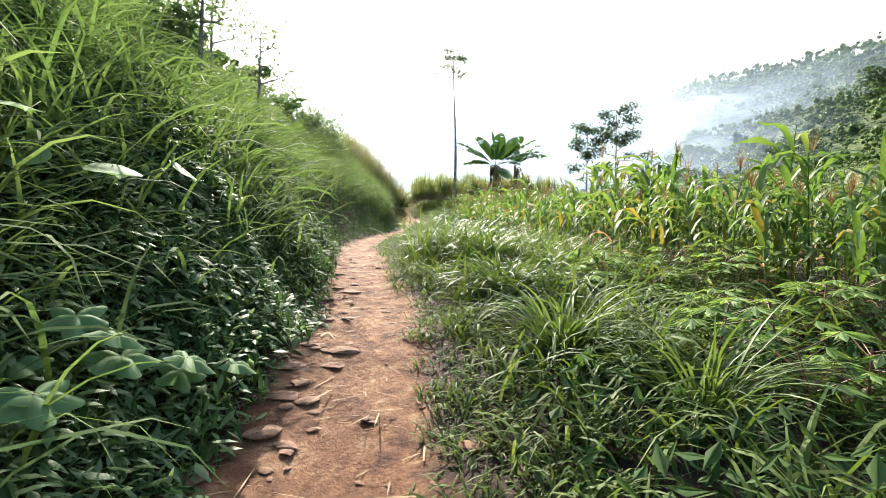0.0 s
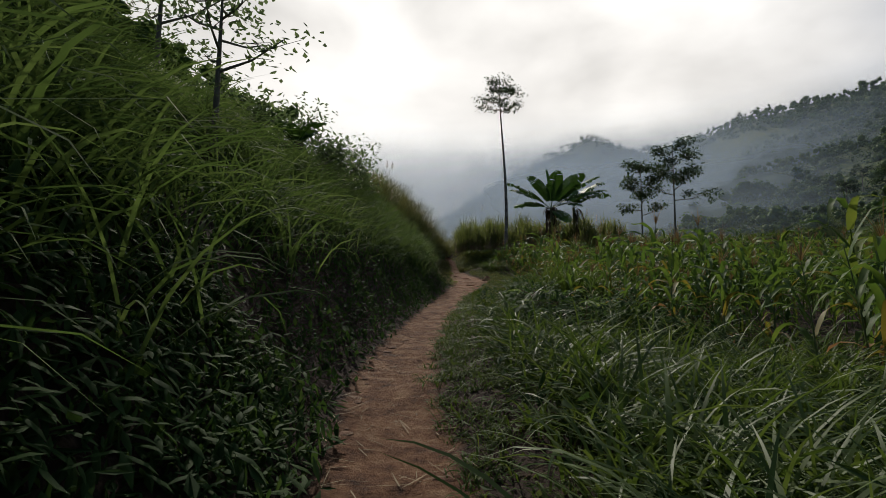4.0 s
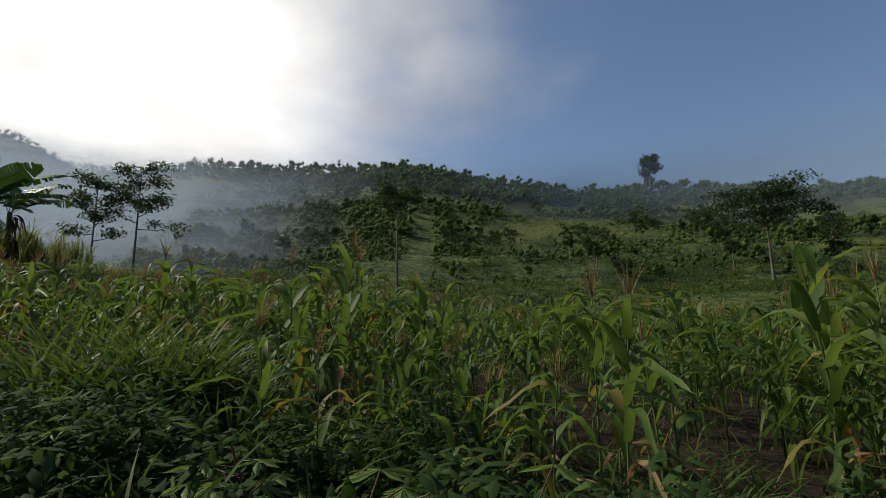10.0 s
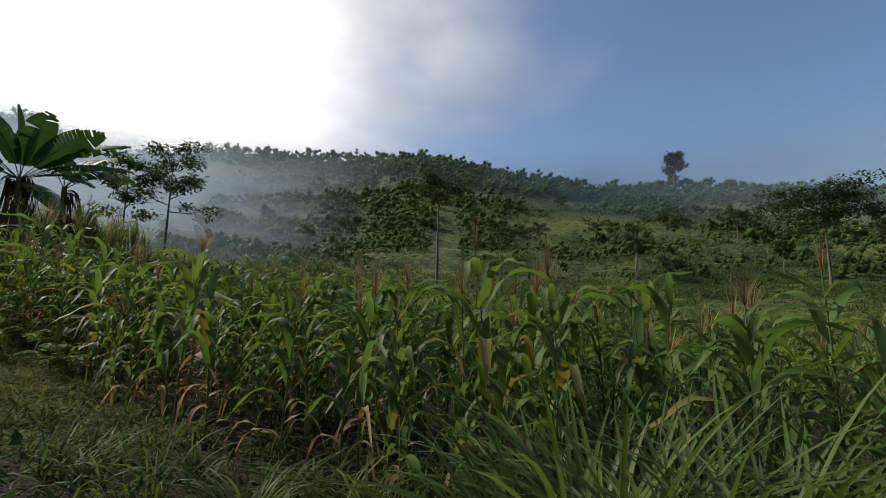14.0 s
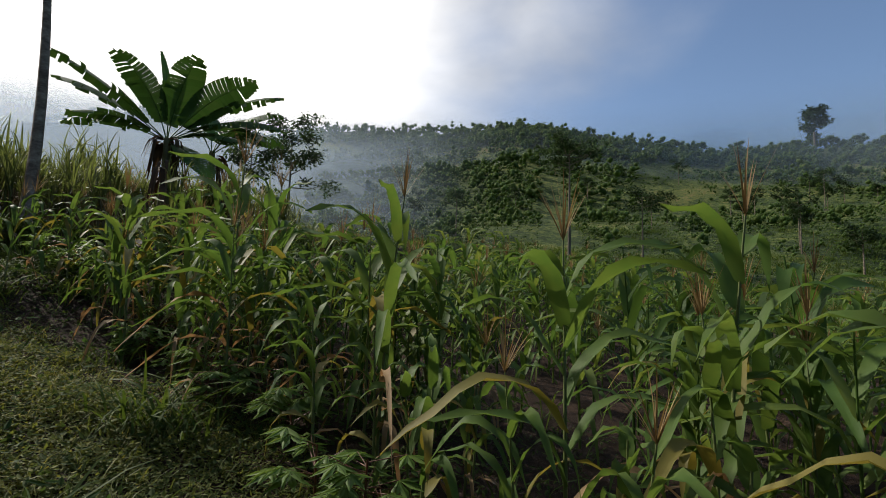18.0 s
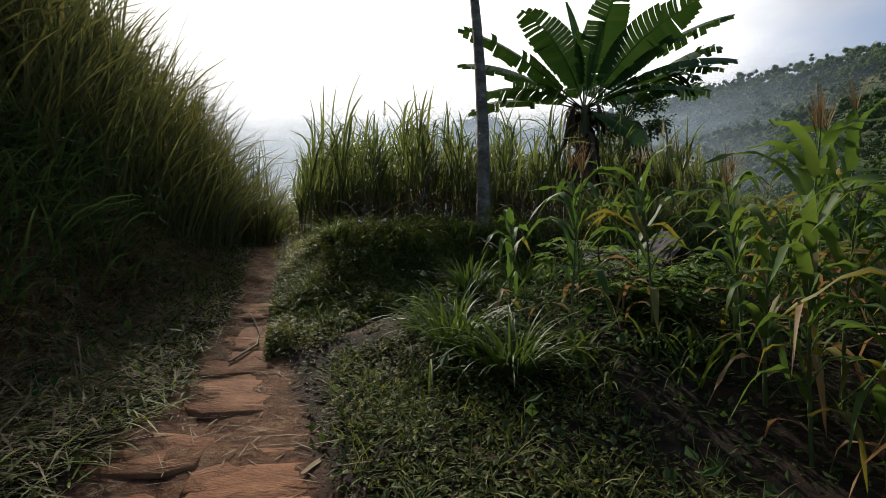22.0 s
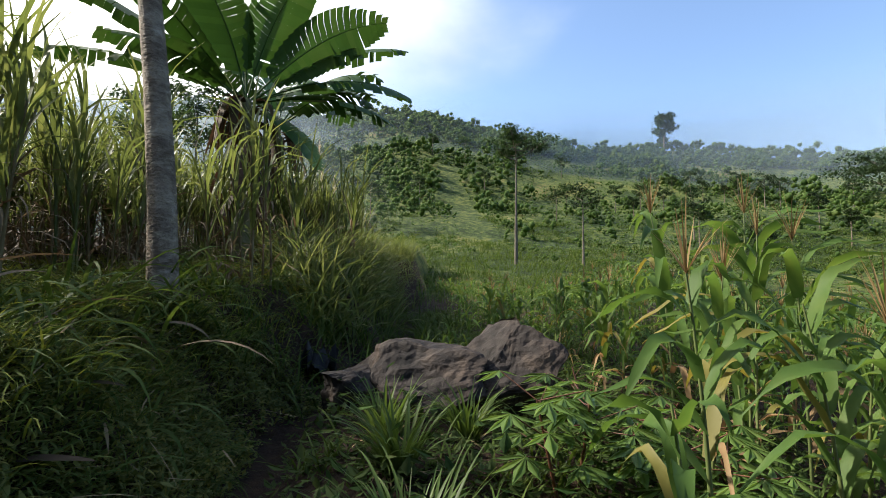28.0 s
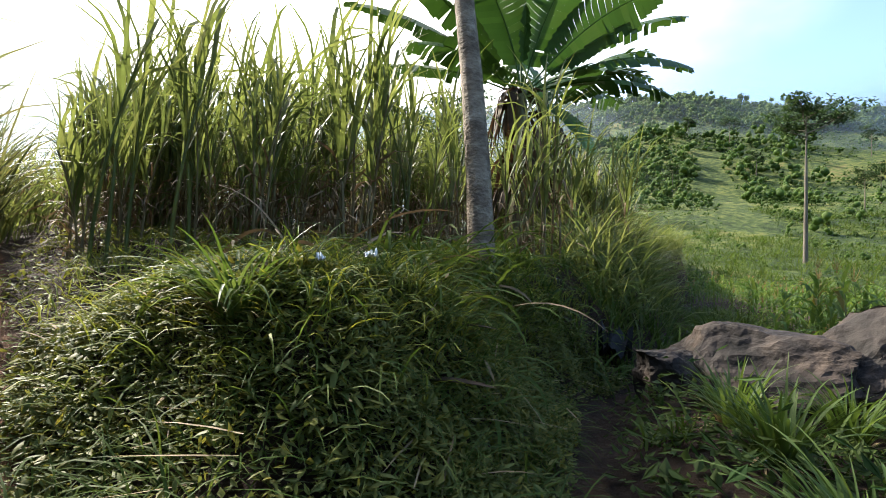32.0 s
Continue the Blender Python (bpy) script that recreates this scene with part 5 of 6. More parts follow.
# rank grass over the near meadow
mg = np.random.default_rng(79)
a, q = np.radians(mg.uniform(-122, -26, 9000)), np.sqrt(mg.uniform(32 ** 2, 105 ** 2, 9000))
xs, ys = HILL_AT[0] - np.sin(a) * q, HILL_AT[1] + np.cos(a) * q
ok = (patch(xs, ys, 0.06, 5.5) + 0.6 * patch(xs, ys, 0.2, 1.5) > -0.12) & (xs > 24)
stuff("meadow_grass", tufts(xs[ok], ys[ok], 11, mg.uniform(0.5, 1.3, ok.sum()), 0.7, lean=(0.1, 0.7), droop=(0.4, 1.6), width=(0.04, 0.09), seg=3), M_GRASS, "rank uneven grass in patches over the meadow", "grass")

# ---- mist and haze sheets ----


def mist_mat(name, amount):
    m, n, l = shader(name)
    out = n.new("ShaderNodeOutputMaterial")
    tc = n.new("ShaderNodeTexCoord")
    sep = n.new("ShaderNodeSeparateXYZ")
    l.new(tc.outputs["Generated"], sep.inputs[0])
    noi = n.new("ShaderNodeTexNoise")
    noi.inputs["Scale"].default_value, noi.inputs["Detail"].default_value = 3.0, 4
    l.new(tc.outputs["Generated"], noi.inputs[0])
    at = n.new("ShaderNodeAttribute")
    at.attribute_name = "veil"
    k = n.new("ShaderNodeMath")
    k.operation = "MULTIPLY"
    l.new(noi.outputs[0], k.inputs[0])
    l.new(at.outputs["Fac"], k.inputs[1])
    q = n.new("ShaderNodeMath")
    q.operation = "MULTIPLY"
    q.inputs[1].default_value = amount * 2.0
    q.use_clamp = True
    l.new(k.outputs[0], q.inputs[0])
    tr = n.new("ShaderNodeBsdfTransparent")
    di = n.new("ShaderNodeBsdfDiffuse")
    di.inputs[0].default_value = (0.46, 0.54, 0.64, 1)
    tl = n.new("ShaderNodeBsdfTranslucent")
    tl.inputs[0].default_value = (0.46, 0.54, 0.64, 1)
    md = n.new("ShaderNodeMixShader")
    md.inputs[0].default_value = 0.5
    l.new(di.outputs[0], md.inputs[1])
    l.new(tl.outputs[0], md.inputs[2])
    mx = n.new("ShaderNodeMixShader")
    l.new(q.outputs[0], mx.inputs[0])
    l.new(tr.outputs[0], mx.inputs[1])
    l.new(md.outputs[0], mx.inputs[2])
    l.new(mx.outputs[0], out.inputs[0])
    return m


def mist(radius, height, amount):
    """A thin standing sheet tinted as morning mist and distance haze, thickest low down and towards the head of the
    valley.
    """
    a = np.radians(np.linspace(35, -125, 90))
    hgt = np.linspace(0, 1, 14)
    A, H = np.meshgrid(a, hgt, indexing="ij")
    X, Y = HILL_AT[0] - np.sin(A) * radius, HILL_AT[1] + np.cos(A) * radius
    me = mesh_of("mist_haze_sheet", np.stack([X, Y, -4 + H * height], -1).reshape(-1, 3), grid_faces(90, 14), mist_mat("mist", amount), True)
    deg = np.degrees(A)
    veil = (1 - sstep(0.5, 0.95, H)) * np.interp(deg, [-125, -95, -75, -62, -53, -45, -36, -20, 5, 35], [0.16, 0.19, 0.22, 0.42, 0.85, 1.3, 1.5, 1.5, 0.6, 0.2])
    # far sheets tint the whole ridge, standing in for haze by distance
    if radius > 180:
        veil = np.maximum(veil, np.interp(deg, [-110, -85, -60], [0.4, 0.5, 0.85]) * (1 - sstep(0.5, 0.95, H)))
    if radius < 160:
        veil = veil * sstep(-52, -34, deg)
    t = me.attributes.new("veil", "FLOAT", "POINT")
    t.data.foreach_set("value", veil.astype(np.float32).ravel())
    tagged(new("mist_haze_sheet", me), "standing blue-grey sheet that gives valley mist and distance haze", "mist", kind="structure")


for rad, hg, am in ((75, 30, 0.14), (115, 46, 0.26), (150, 62, 0.34), (185, 80, 0.42), (210, 92, 0.42), (228, 102, 0.36), (290, 130, 0.3), (380, 170, 0.3), (480, 205, 0.3)):
    mist(rad, hg, am)

# ---- boulder ----


def stone_mesh(name, seed, sx, sy, sz, sub, mat, rugged=0.3, slope=0.0, layers=0.55, breaks=0):
    cut = np.random.default_rng(int(seed * 10))
    planes = [(Vector(cut.normal(size=3)).normalized(), cut.uniform(0.42, 0.8)) for _ in range(breaks)]
    bm = bmesh.new()
    bmesh.ops.create_icosphere(bm, subdivisions=sub, radius=1)
    o = Vector((seed * 3.7, seed * 1.3, seed))
    for v in bm.verts:
        p = v.co.copy()
        k = noise.noise(p * 1.2 + o) * rugged + noise.noise(p * 2.6 + o) * rugged * 0.5 + noise.noise(p * 6 + o) * rugged * 0.2
        step = math.floor((p.z + 0.25 * noise.noise(p * 1.7 + o)) * 4) / 4
        v.co = p * (1 + k)
        for nrm, dist in planes:
            over = v.co.dot(nrm) - dist
            if over > 0:
                v.co -= nrm * over * 0.97
        v.co.z = (1 - layers) * v.co.z + layers * step
        v.co.z = max(v.co.z, -0.45) * (1 + slope * p.y)
        v.co.x *= sx
        v.co.y *= sy
        v.co.z *= sz
    me = bpy.data.meshes.new(name)
    bm.to_mesh(me)
    bm.free()
    me.materials.append(mat)
    return me


def rock_mass(seed, sx, sy, sz, tilt):
    """A broken block: a ball planed down by many flat breaks, then roughened."""
    r = np.random.default_rng(seed)
    cuts = []
    for k in range(20):
        v = Vector((r.normal(), r.normal(), r.normal() * 0.8 + 0.25)).normalized()
        cuts.append((v, r.uniform(0.5, 0.86)))
    bm = bmesh.new()
    bmesh.ops.create_icosphere(bm, subdivisions=5, radius=1.15)
    o = Vector((seed * 2.3, seed * 1.1, seed * 0.7))
    for v in bm.verts:
        for n_, d_ in cuts:
            over = v.co.dot(n_) - d_
            if over > 0:
                v.co -= n_ * over
        p = v.co.copy()
        v.co += p.normalized() * (0.10 * noise.noise(p * 2.2 + o) + 0.05 * noise.noise(p * 6 + o) + 0.025 * noise.noise(p * 15 + o))
        v.co = Vector((v.co.x * sx, v.co.y * sy, (max(v.co.z, -0.6) + tilt * v.co.y) * sz))
    me = bpy.data.meshes.new("rock")
    bm.to_mesh(me)
    bm.free()
    me.materials.append(M_ROCK)
    return me


BOULDER_AT = (4.1, 35.75)
ob = thing("boulder", "long grey-brown weathered boulder beside the side track", "boulder", (*BOULDER_AT, float(land(*BOULDER_AT)) + 0.12), radians(10))
for seed, at, sz, tilt in ((21, (0.12, -0.3, 0.1), (0.62, 0.74, 0.5), -0.25), (34, (-0.02, 0.38, 0.0), (0.56, 0.8, 0.46), -0.35), (8, (-0.22, 1.0, -0.06), (0.4, 0.42, 0.36), -0.1)):
    o = new("rock", rock_mass(seed, *sz, tilt))
    o.location = at
    o.parent = ob

# ---- stones, clay slabs and litter on the way ----
PILE_X, PILE_Y = 1.06, 30.6
stone_src = [stone_mesh("stone", 5 + k, 1, rng.uniform(0.6, 0.95), rng.uniform(0.22, 0.4), 2, M_STONE, 0.4) for k in range(7)]


def stone(x, y, size, turn, label="reddish-brown stone lying on the clay path"):
    o = new("stone", stone_src[int(rng.integers(0, 7))])
    o.matrix_basis = Matrix.Translation((x, y, float(land(x, y)) - 0.04 * size)) @ Matrix.Rotation(turn, 4, "Z") @ Matrix.Diagonal((size, size, 0.8 * size, 1))
    return tagged(o, label, "stone", "stones on the path")


for k in range(230):
    y = rng.uniform(1.0, 7) if k < 110 else rng.uniform(7, 14) if k < 165 else rng.uniform(14, 34)
    d0 = (-1 if rng.random() < 0.7 else 1) * rng.uniform(0.25, 1.05) * float(np.interp(y, WAY_Y, WAY_W))
    stone(float(np.interp(y, WAY_Y, WAY_X)) + d0, y, float(0.02 + 0.06 * rng.random() ** 2), float(rng.uniform(0, 6.28)))
for x, y, sz in ((0.3, 2.35, 0.09), (-0.75, 2.6, 0.10), (-0.95, 2.2, 0.09), (-0.6, 2.9, 0.08), (-0.8, 3.3, 0.11), (-0.5, 3.6, 0.11), (-0.85, 4.4, 0.15), (-0.95, 5.0, 0.13), (-0.7, 5.4, 0.12), (-1.1, 6.2, 0.14), (-0.75, 2.95, 0.1)):
    stone(x, y, sz, float(rng.uniform(0, 6.28)), "flat brown stone half sunk in the edge of the path")

for k, (x, y, sz) in enumerate(((PILE_X, PILE_Y, 0.19), (PILE_X - 0.14, PILE_Y - 0.24, 0.11), (PILE_X + 0.03, PILE_Y - 0.27, 0.09), (PILE_X + 0.17, PILE_Y - 0.22, 0.1), (PILE_X + 0.12, PILE_Y - 0.36, 0.07))):
    o = new("stone", stone_mesh("stone", 31 + k, sz, sz * 0.85, sz * 0.8, 3, M_STONE, 0.35, 0.0, 0.1))
    o.matrix_basis = Matrix.Translation((x, y, float(land(x, y)) + 0.25 * sz))
    tagged(o, "rounded grey-brown stone in a small pile beside the path", "stone", "stone pile")

n = 3000
ys = np.where(rng.random(n) < 0.6, rng.uniform(27, 39, n), rng.uniform(0, 27, n))
xs = np.interp(ys, WAY_Y, WAY_X) + rng.normal(-0.15, 0.85, n) * np.interp(ys, WAY_Y, WAY_W) * np.interp(ys, [28, 31, 38], [1.0, 1.4, 2.0])
stuff("straw_litter", blades(np.stack([xs, ys, land(xs, ys) + 0.012], -1), rng.uniform(0, 6.28, n), rng.uniform(0.06, 0.32, n), rng.uniform(1.45, 1.58, n), rng.uniform(-0.08, 0.12, n), rng.uniform(0.004, 0.012, n), seg=3), M_STRAW, "dry straw and broken leaves littering the path", "litter")

n = 12500
ys = rng.uniform(28.5, 38.5, n)
off = rng.uniform(0.1, 2.3, n) ** 1.1
xs = np.interp(ys, WAY_Y, WAY_X) - np.interp(ys, WAY_Y, WAY_W) - off
stuff("cut_grass_litter", blades(np.stack([xs, ys, land(xs, ys) + rng.uniform(0.02, 0.13, n)], -1), rng.uniform(0, 6.28, n), rng.uniform(0.08, 0.34, n), rng.uniform(1.2, 1.65, n), rng.uniform(-0.1, 0.4, n), rng.uniform(0.005, 0.013, n), seg=3), M_STRAW, "cut and withered grass strewn at the foot of the bank", "litter")


n = 7000
cut = np.random.default_rng(77)
ys = cut.uniform(28.5, 38.0, n)
off = cut.uniform(0.0, 1.5, n)
heap = 0.03 + 0.1 * np.clip(wob(off, ys, 2.7, 4), 0, 1)
xs = np.interp(ys, WAY_Y, WAY_X) - np.interp(ys, WAY_Y, WAY_W) * 0.85 - off
stuff("mown_grass", blades(np.stack([xs, ys, land(xs, ys) + heap * cut.random(n) + 0.01], -1), cut.uniform(0, 6.28, n), cut.uniform(0.1, 0.34, n), cut.uniform(1.15, 1.65, n), cut.uniform(-0.1, 0.6, n), cut.uniform(0.006, 0.016, n), seg=4), M_LIP, "freshly mown yellow-green grass lying beside the path", "grass")


def dry_leaf(x, y, length, width, turn, label, mat=None):
    e = thing("dry_leaf", label, "leaf", (x, y, float(land(x, y)) + 0.02), turn)
    part("blade", blades(np.zeros((1, 3)), np.array([0.0]), np.array([length]), np.array([1.5]), np.array([0.12]), np.array([width]), seg=8, fold=0.3), mat or M_STRAW, e)


dry_leaf(-0.3, 31.9, 0.7, 0.045, radians(110), "long pale dry cane leaf lying on the path")
dry_leaf(0.2, 32.6, 0.5, 0.04, radians(60), "dry straw-coloured leaf on the path")
dry_leaf(1.05, 36.3, 0.32, 0.09, radians(-60), "withered reddish-brown leaf caught on the terrace slope", M_BANANA_DRY)
dry_leaf(1.45, 36.65, 0.3, 0.07, radians(-80), "withered reddish-brown leaf caught on the terrace slope", M_BANANA_DRY)

M_PLASTIC = solid_mat("pale_plastic", [(0.2, (0.55, 0.56, 0.56)), (0.8, (0.78, 0.79, 0.8))], scale=4, rough=0.35, bump=0.2, spec=0.5)
M_BLACK_SHEET = solid_mat("black_sheet", [(0.2, (0.008, 0.008, 0.009)), (0.8, (0.03, 0.03, 0.032))], scale=5, rough=0.6, bump=0.4, spec=0.2)


def crumpled(name, x, y, wide, long_, high, mat, seed, label, lift=0.0):
    """A crumpled sheet with folds and a turned-up rim."""
    r = np.random.default_rng(seed)
    n = 13
    u, v = np.meshgrid(np.linspace(-1, 1, n), np.linspace(-1, 1, n), indexing="ij")
    z = np.array([[abs(noise.noise((a * 2.1 + seed, b * 2.1, seed * 0.7))) + 0.5 * abs(noise.noise((a * 5, b * 5, seed))) for b in v[0]] for a in u[:, 0]])
    px = u * wide * (1 - 0.2 * v ** 2) + r.normal(0, 0.06 * wide, u.shape)
    py = v * long_ * (1 - 0.2 * u ** 2) + r.normal(0, 0.06 * long_, u.shape)
    base = float(land(x, y)) + lift
    o = new(name, mesh_of(name, np.stack([px, py, z * high * 1.6 - 0.01], -1).reshape(-1, 3), grid_faces(n, n), mat, False))
    o.matrix_basis = Matrix.Translation((x, y, base)) @ Matrix.Rotation(float(r.uniform(0, 6.28)), 4, "Z")
    return tagged(o, label, "litter")


crumpled("plastic_wrapper", 0.95, 36.75, 0.045, 0.035, 0.04, M_PLASTIC, 3, "crumpled white plastic wrapper in the terrace grass", 0.12)
crumpled("plastic_wrapper", 0.62, 36.6, 0.02, 0.03, 0.03, M_PLASTIC, 5, "small white plastic scrap in the terrace grass", 0.12)
crumpled("dark_sheet", 4.55, 37.85, 0.2, 0.26, 0.32, M_BLACK_SHEET, 9, "crumpled black sheet against the terrace foot", 0.02)

stalk_xy = np.array([(-0.53, 34.45), (-0.37, 34.86), (-0.42, 35.3), (-0.52, 35.62), (-0.62, 35.8)])
ob = thing("dry_stalk", "long bent dry stalk lying along the path", "stalk", (-0.45, 35.0, 0.0))
part("stem", tube(np.stack([stalk_xy[:, 0] + 0.45, stalk_xy[:, 1] - 35.0, land(stalk_xy[:, 0], stalk_xy[:, 1]) + 0.03], -1), [0.012, 0.011, 0.009, 0.007, 0.003], 6), M_STRAW, ob)
part("side_shoot", tube(np.stack([np.array([0.05, 0.2, float(land(-0.4, 35.2)) + 0.03]), np.array([-0.04, 0.5, float(land(-0.49, 35.5)) + 0.06])]), [0.006, 0.003], 5), M_STRAW, ob)

for k in range(16):
    x, y = rng.uniform(0.3, 2.7), rng.uniform(36.7, 37.7)
    e = thing("fallen_cane_leaf", "dry brown cane leaf fallen on the terrace edge", "leaf", (float(x), float(y), float(land(x, y)) + 0.06), group="fallen cane leaves")
    part("blade", blades(np.zeros((1, 3)), np.array([rng.uniform(0, 6.28)]), np.array([rng.uniform(0.5, 0.95)]), np.array([rng.uniform(0.5, 1.2)]), np.array([rng.uniform(0.6, 1.5)]), np.array([rng.uniform(0.025, 0.045)]), seg=8, fold=0.3, twist=1.2), M_CANE_DRY, e)

# ---- cracked clay slabs of the way ----
M_CLAY = solid_mat("trodden_clay", [(0.15, (0.085, 0.034, 0.016)), (0.45, (0.18, 0.074, 0.032)), (0.7, (0.24, 0.108, 0.048)), (0.95, (0.31, 0.17, 0.085))], scale=6, bump=0.4, bump_scale=26, rough=0.9, big_scale=1.6, per_object=0.18)


def slab_mesh(seed):
    """A flat slab of clay with an irregular outline and a worn upper edge."""
    r = np.random.default_rng(seed)
    k = 10
    a = np.linspace(0, 2 * np.pi, k, endpoint=False) + r.normal(0, 0.12, k)
    c = np.maximum(np.abs(np.cos(a)), np.abs(np.sin(a)))
    q = (0.5 / c) * r.uniform(0.86, 1.12, k)
    ring = [np.stack([q * f * np.cos(a), q * f * np.sin(a), np.full(k, z) + (r.normal(0, 0.0035, k) if z > 0 else 0)], -1) for f, z in ((1.03, -0.03), (1.0, 0.002), (0.95, 0.008), (0.4, 0.009))]
    i = np.arange(4 * k).reshape(4, k)
    j = np.roll(i, -1, 1)
    side = np.stack([i[:-1], j[:-1], j[1:], i[1:]], -1).reshape(-1, 4)
    m = i[3]
    cap = np.array([(m[0], m[1 + 2 * n], m[2 + 2 * n], m[3 + 2 * n]) for n in range(4)])
    return mesh_of("clay_slab", np.concatenate(ring), np.concatenate([side, cap]), M_CLAY, False)


slab_src = [slab_mesh(1200 + k) for k in range(9)]
ground_ob = bpy.data.objects["ground"]
y = 27.6
while y < 36.6:
    half = float(np.interp(y, WAY_Y, WAY_W))
    step = float(rng.uniform(0.25, 0.6))
    across = max(1, int(round(half * 1.9 / 0.55)))
    for c in range(across):
        if rng.random() < 0.45:
            continue
        wide = half * 2.0 / across
        x = float(np.interp(y, WAY_Y, WAY_X)) - half + wide * (c + 0.5) + float(rng.normal(0, 0.05))
        o = new("clay_slab", slab_src[int(rng.integers(0, 9))])
        yy = y + float(rng.normal(0, 0.06))
        reach = 0.3
        fall = float(land(x, yy + reach) - land(x, yy - reach)) / (2 * reach)
        cross = float(land(x + 0.25, yy) - land(x - 0.25, yy)) / 0.5
        level = float(np.mean(land(x + np.array([0, 0.2, -0.2, 0, 0]), yy + np.array([0, 0, 0, 0.2, -0.2]))))
        o.matrix_basis = Matrix.Translation((x, yy, level + float(rng.uniform(-0.012, 0.002)))) @ Matrix.Rotation(math.atan(fall), 4, "X") @ Matrix.Rotation(-math.atan(cross) * 0.7, 4, "Y") @ Matrix.Rotation(float(rng.normal(0, 0.12)), 4, "Z") @ Matrix.Diagonal((wide * 1.1, step * 1.22, 1, 1))
        o.parent = ground_ob
    y += step

# ---- cassava ----


def cassava_leaf(r, size):
    lobes = int(r.integers(5, 8))
    az = np.linspace(-2.0, 2.0, lobes) + r.normal(0, 0.06, lobes)
    ln = size * (1 - 0.12 * np.abs(az)) * r.uniform(0.9, 1.1, lobes)
    return leaves(np.zeros((lobes, 3)), az, r.normal(-0.18, 0.08, lobes), ln, ln * 0.32)


def cassava(x, y, h, seed):
    r = np.random.default_rng(seed)
    e = thing("cassava_plant", "cassava plant with hand-shaped green leaves on red stalks", "cassava", (x, y, float(land(x, y)) - 0.02), group="cassava beside the maize")
    t = np.linspace(0, 1, 5)
    bend = r.uniform(-0.2, 0.2, 2)
    pts = np.stack([bend[0] * t, bend[1] * t, t * h * 0.85], -1)
    part("stem", tube(pts, 0.012 - 0.006 * t, 6), M_RED_STEM, e)
    for i in range(14):
        f = r.uniform(0.35, 1.0)
        p = np.array([np.interp(f, t, pts[:, k]) for k in range(3)])
        a, l, up = r.uniform(0, 6.28), r.uniform(0.14, 0.3), r.uniform(0.0, 0.7)
        q = p + np.array([math.cos(a) * l, math.sin(a) * l, l * up])
        v, fc = cassava_leaf(r, r.uniform(0.14, 0.22))
        c, sn = math.cos(a), math.sin(a)
        v = np.stack([v[:, 0] * c - v[:, 1] * sn, v[:, 0] * sn + v[:, 1] * c, v[:, 2]], -1) + q
        lf = part("leaf", (v, fc), M_CASSAVA, e)
        part("leaf_stalk", tube(np.stack([p, q]), [0.004, 0.003], 4), M_RED_STEM, lf)


for k in range(58):
    if k < 9:
        x, y = rng.uniform(1.9, 4.4), rng.uniform(33.5, 34.9)
    elif k < 24:
        x, y = rng.uniform(3.1, 3.7), rng.uniform(25, 32)
    elif k < 34:
        x, y = rng.uniform(0.45, 2.3), rng.uniform(12.6, 16.4)
    else:
        x, y = rng.uniform(1.5, 4.0), rng.uniform(2.2, 7)
    cassava(float(x), float(y), float(rng.uniform(0.35, 0.68)) * (1.35 if 24 <= k < 34 else 1.0), 700 + k)

# ---- broad-leaved plants on the bank ----


def heart_leaf(r, size, lobed):
    """A heart-shaped or lobed leaf with a midrib, one fan of quads a side."""
    n = 16
    t = np.linspace(0, 1, n)
    wd = size * 0.5 * np.sin(np.pi * np.clip(t * 0.86 + 0.12, 0, 1)) ** 0.8
    V, F = [], []
    for i in range(n):
        y0 = size * (t[i] - 0.25)
        back = -0.18 * size * (1 - t[i]) ** 3
        V += [(y0 + back, wd[i], -0.18 * wd[i]), (y0, 0, -0.12 * size * t[i] ** 2), (y0 + back, -wd[i], -0.18 * wd[i])]
    for i in range(n - 1):
        for c in range(2):
            a = i * 3 + c
            F.append((a, a + 1, a + 4, a + 3))
    return np.array(V, float), np.array(F)


def lobed_leaf(r, size):
    """A broad leaf cut into five pointed lobes, dished along each rib."""
    n = 40
    a = np.linspace(-2.75, 2.75, n)
    tip = np.abs(np.cos(a * np.pi / 1.1))
    q = size * (0.34 + 0.30 * tip ** 1.2) * (1 - 0.07 * np.abs(a)) * r.uniform(0.95, 1.05, n)
    mid = np.stack([0.5 * q * np.cos(a), 0.5 * q * np.sin(a), 0.05 * size * tip], -1)
    rim = np.stack([q * np.cos(a), q * np.sin(a), -0.10 * size * (1 - tip) - 0.06 * size], -1)
    V = np.concatenate([np.zeros((1, 3)), mid, rim])
    F = [(0, 1 + k, 2 + k) for k in range(n - 1)]
    for k in range(n - 1):
        F += [(1 + k, 1 + n + k, 2 + n + k), (1 + k, 2 + n + k, 2 + k)]
    return V, np.array(F)


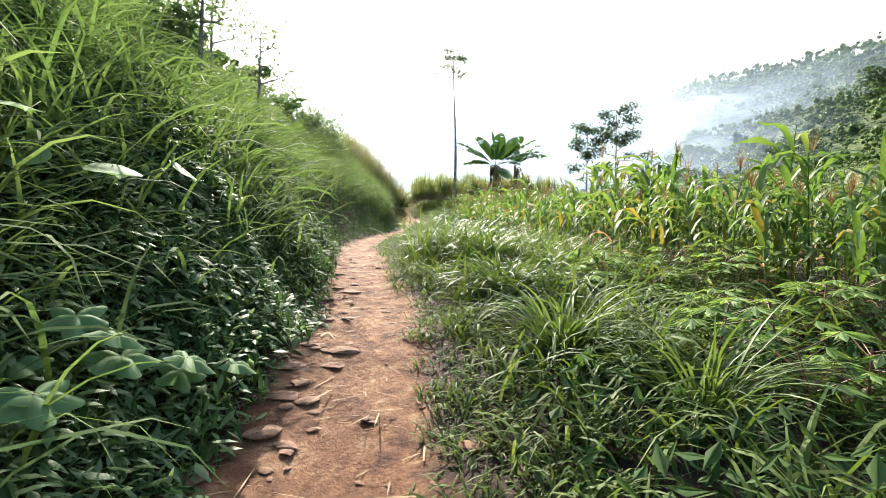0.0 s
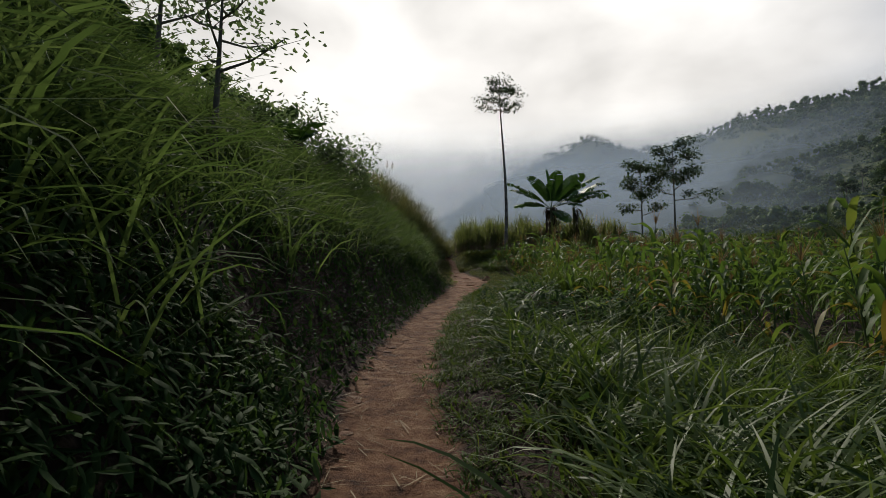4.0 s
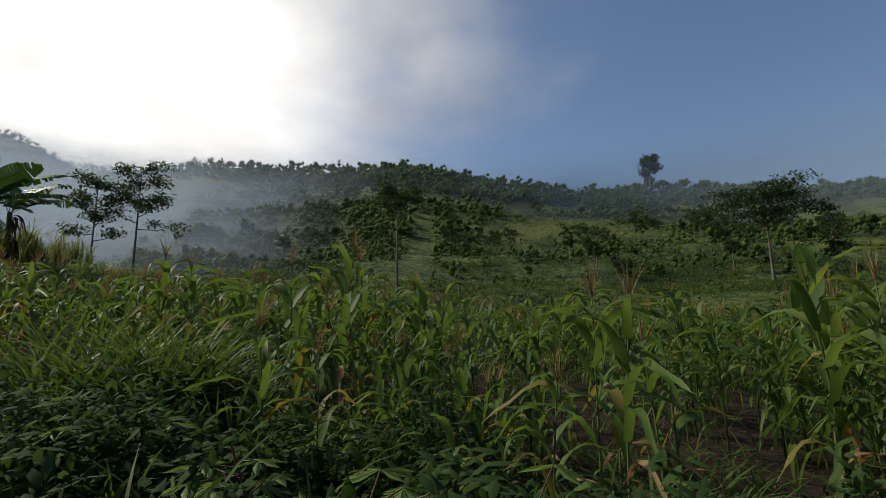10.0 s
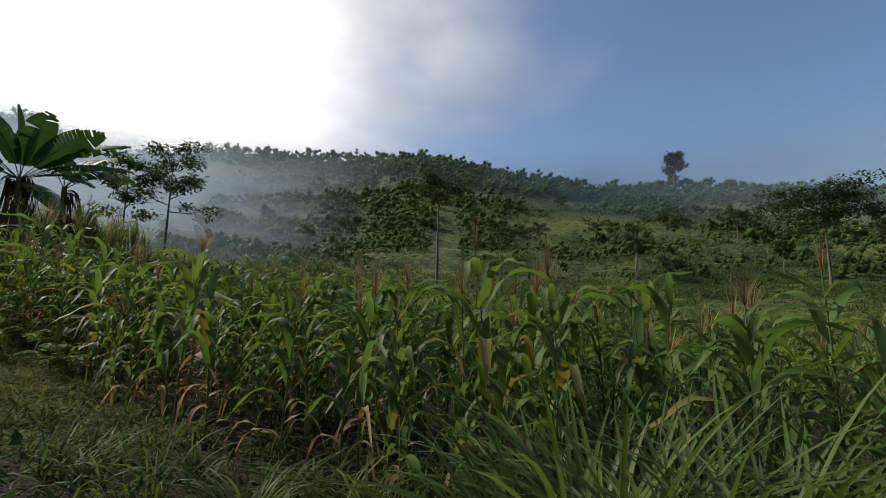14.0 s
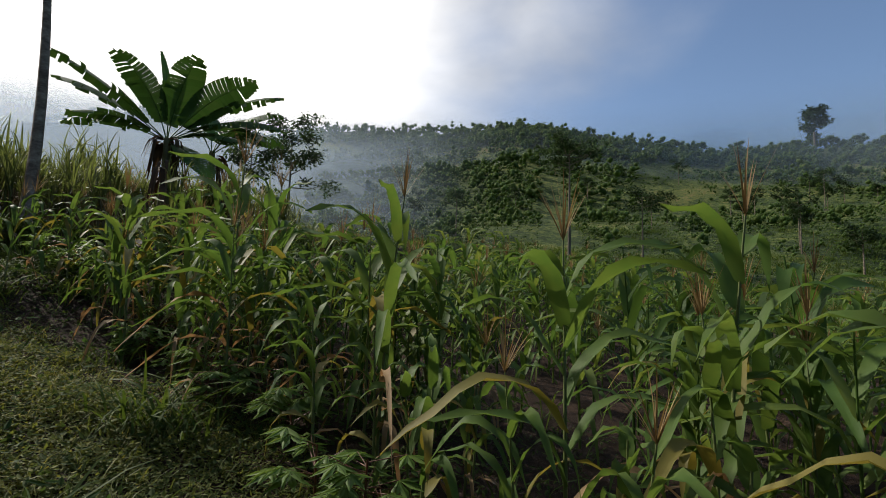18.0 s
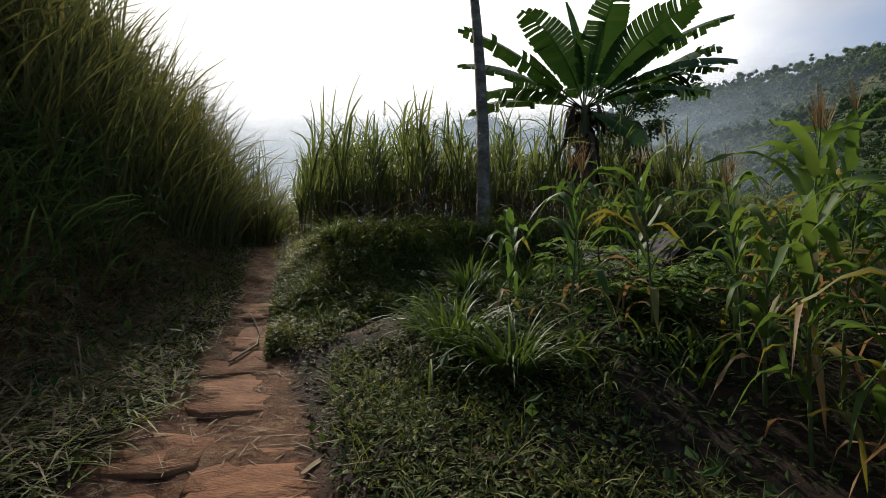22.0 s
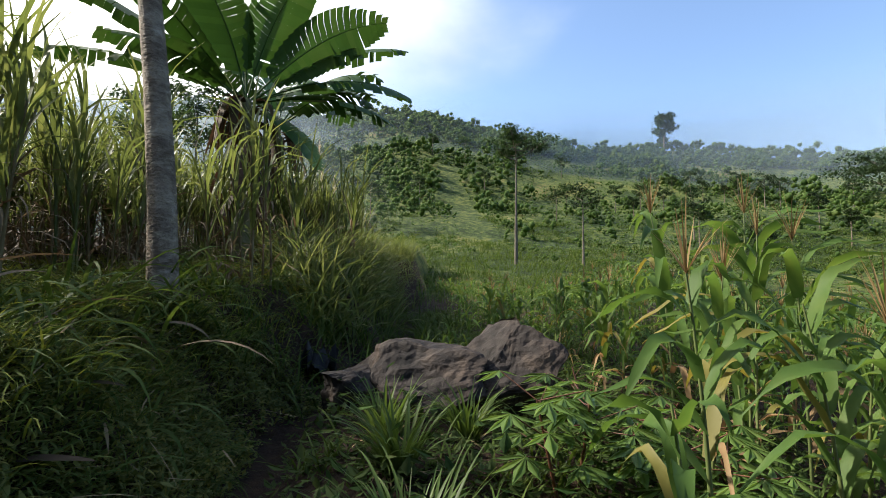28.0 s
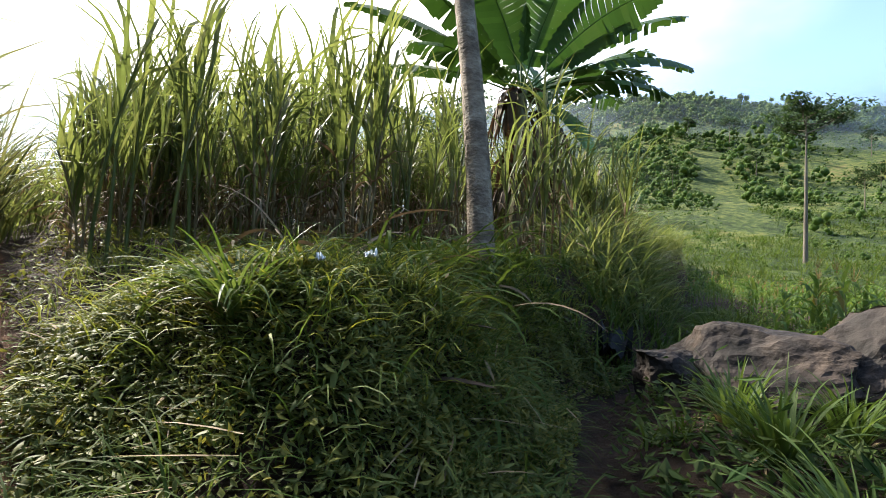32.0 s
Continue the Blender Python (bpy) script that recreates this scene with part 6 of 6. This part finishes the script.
def broad_plant(x, y, spec, seed, label):
    r = np.random.default_rng(seed)
    e = thing("broad_leaved_plant", label, "plant", (x, y, float(land(x, y)) - 0.02))
    for az, l, up, size, lobed in spec:
        a = radians(az)
        q = np.array([math.cos(a) * l, math.sin(a) * l, up])
        v, f = lobed_leaf(r, size) if lobed else heart_leaf(r, size, False)
        tip = r.uniform(0.2, 0.7)
        v = np.stack([v[:, 0] * math.cos(tip) + v[:, 2] * math.sin(tip), v[:, 1], -v[:, 0] * math.sin(tip) + v[:, 2] * math.cos(tip)], -1)
        c, sn = math.cos(a), math.sin(a)
        v = np.stack([v[:, 0] * c - v[:, 1] * sn, v[:, 0] * sn + v[:, 1] * c, v[:, 2]], -1) + q
        lf = part("leaf", (v, f), M_TARO, e)
        part("leaf_stalk", tube(np.stack([np.zeros(3), q * np.array([0.5, 0.5, 0.7]), q]), [0.01, 0.008, 0.005], 5), M_STALK, lf)


LOBED = "low plant with large lobed grey-green leaves on the bank"
HEART = "plant with large pale heart-shaped leaves on the bank"
broad_plant(-1.42, 2.25, [(-40, 0.36, 0.1, 0.24, True), (10, 0.4, 0.03, 0.22, True), (-95, 0.38, 0.1, 0.25, True), (-65, 0.3, 0.26, 0.2, True)], 900, LOBED)
broad_plant(-1.5, 1.9, [(-40, 0.4, 0.02, 0.24, True), (10, 0.36, 0.16, 0.2, True)], 901, LOBED)
broad_plant(-1.3, 2.65, [(-50, 0.32, 0.02, 0.2, True), (0, 0.36, 0.0, 0.2, True)], 905, LOBED)
broad_plant(-1.85, 2.95, [(-50, 0.5, 0.14, 0.25, False), (-5, 0.5, 0.2, 0.15, False), (-85, 0.55, 0.16, 0.18, False)], 902, HEART)
broad_plant(-2.05, 2.45, [(-40, 0.55, 0.2, 0.17, False), (-75, 0.55, 0.16, 0.2, False)], 903, HEART)
broad_plant(-1.7, 32.4, [(-60, 0.25, 0.5, 0.16, False), (0, 0.3, 0.4, 0.14, False), (-120, 0.2, 0.5, 0.15, False)], 904, "small broad-leaved herb on the shaded bank")

# ---- seed plumes ----


def plume(x, y, h, seed):
    r = np.random.default_rng(seed)
    e = thing("seed_plume", "pale feathery grass plume on a tall stem", "grass", (x, y, float(land(x, y)) - 0.02), group="pale plumes by the cane")
    top = np.array([r.uniform(-0.2, 0.2), r.uniform(-0.2, 0.2), h])
    part("stem", tube(np.stack([np.zeros(3), top * np.array([0.4, 0.4, 0.55]), top]), [0.008, 0.006, 0.003], 5), M_STRAW, e)
    m = 90
    f = r.random(m)
    b = top + np.stack([np.zeros(m), np.zeros(m), f * 0.5 - 0.1], -1)
    part("plume", blades(b, r.uniform(0, 6.28, m), 0.16 * (1.1 - f * 0.7), r.uniform(0.2, 0.8, m), r.uniform(0.2, 0.9, m), np.full(m, 0.012), seg=3), M_PLUME, e)


for k, (x, y, h) in enumerate([(9.2, 42.2, 2.6), (9.9, 42.8, 2.2), (10.4, 42.6, 1.9), (10.8, 43.4, 2.0), (11.4, 43.9, 1.8), (12.2, 45.0, 1.9), (-4.2, 33.5, 3.2), (-4.5, 33.9, 3.0), (1.5, 44, 3.4)]):
    plume(x, y, h, 950 + k)
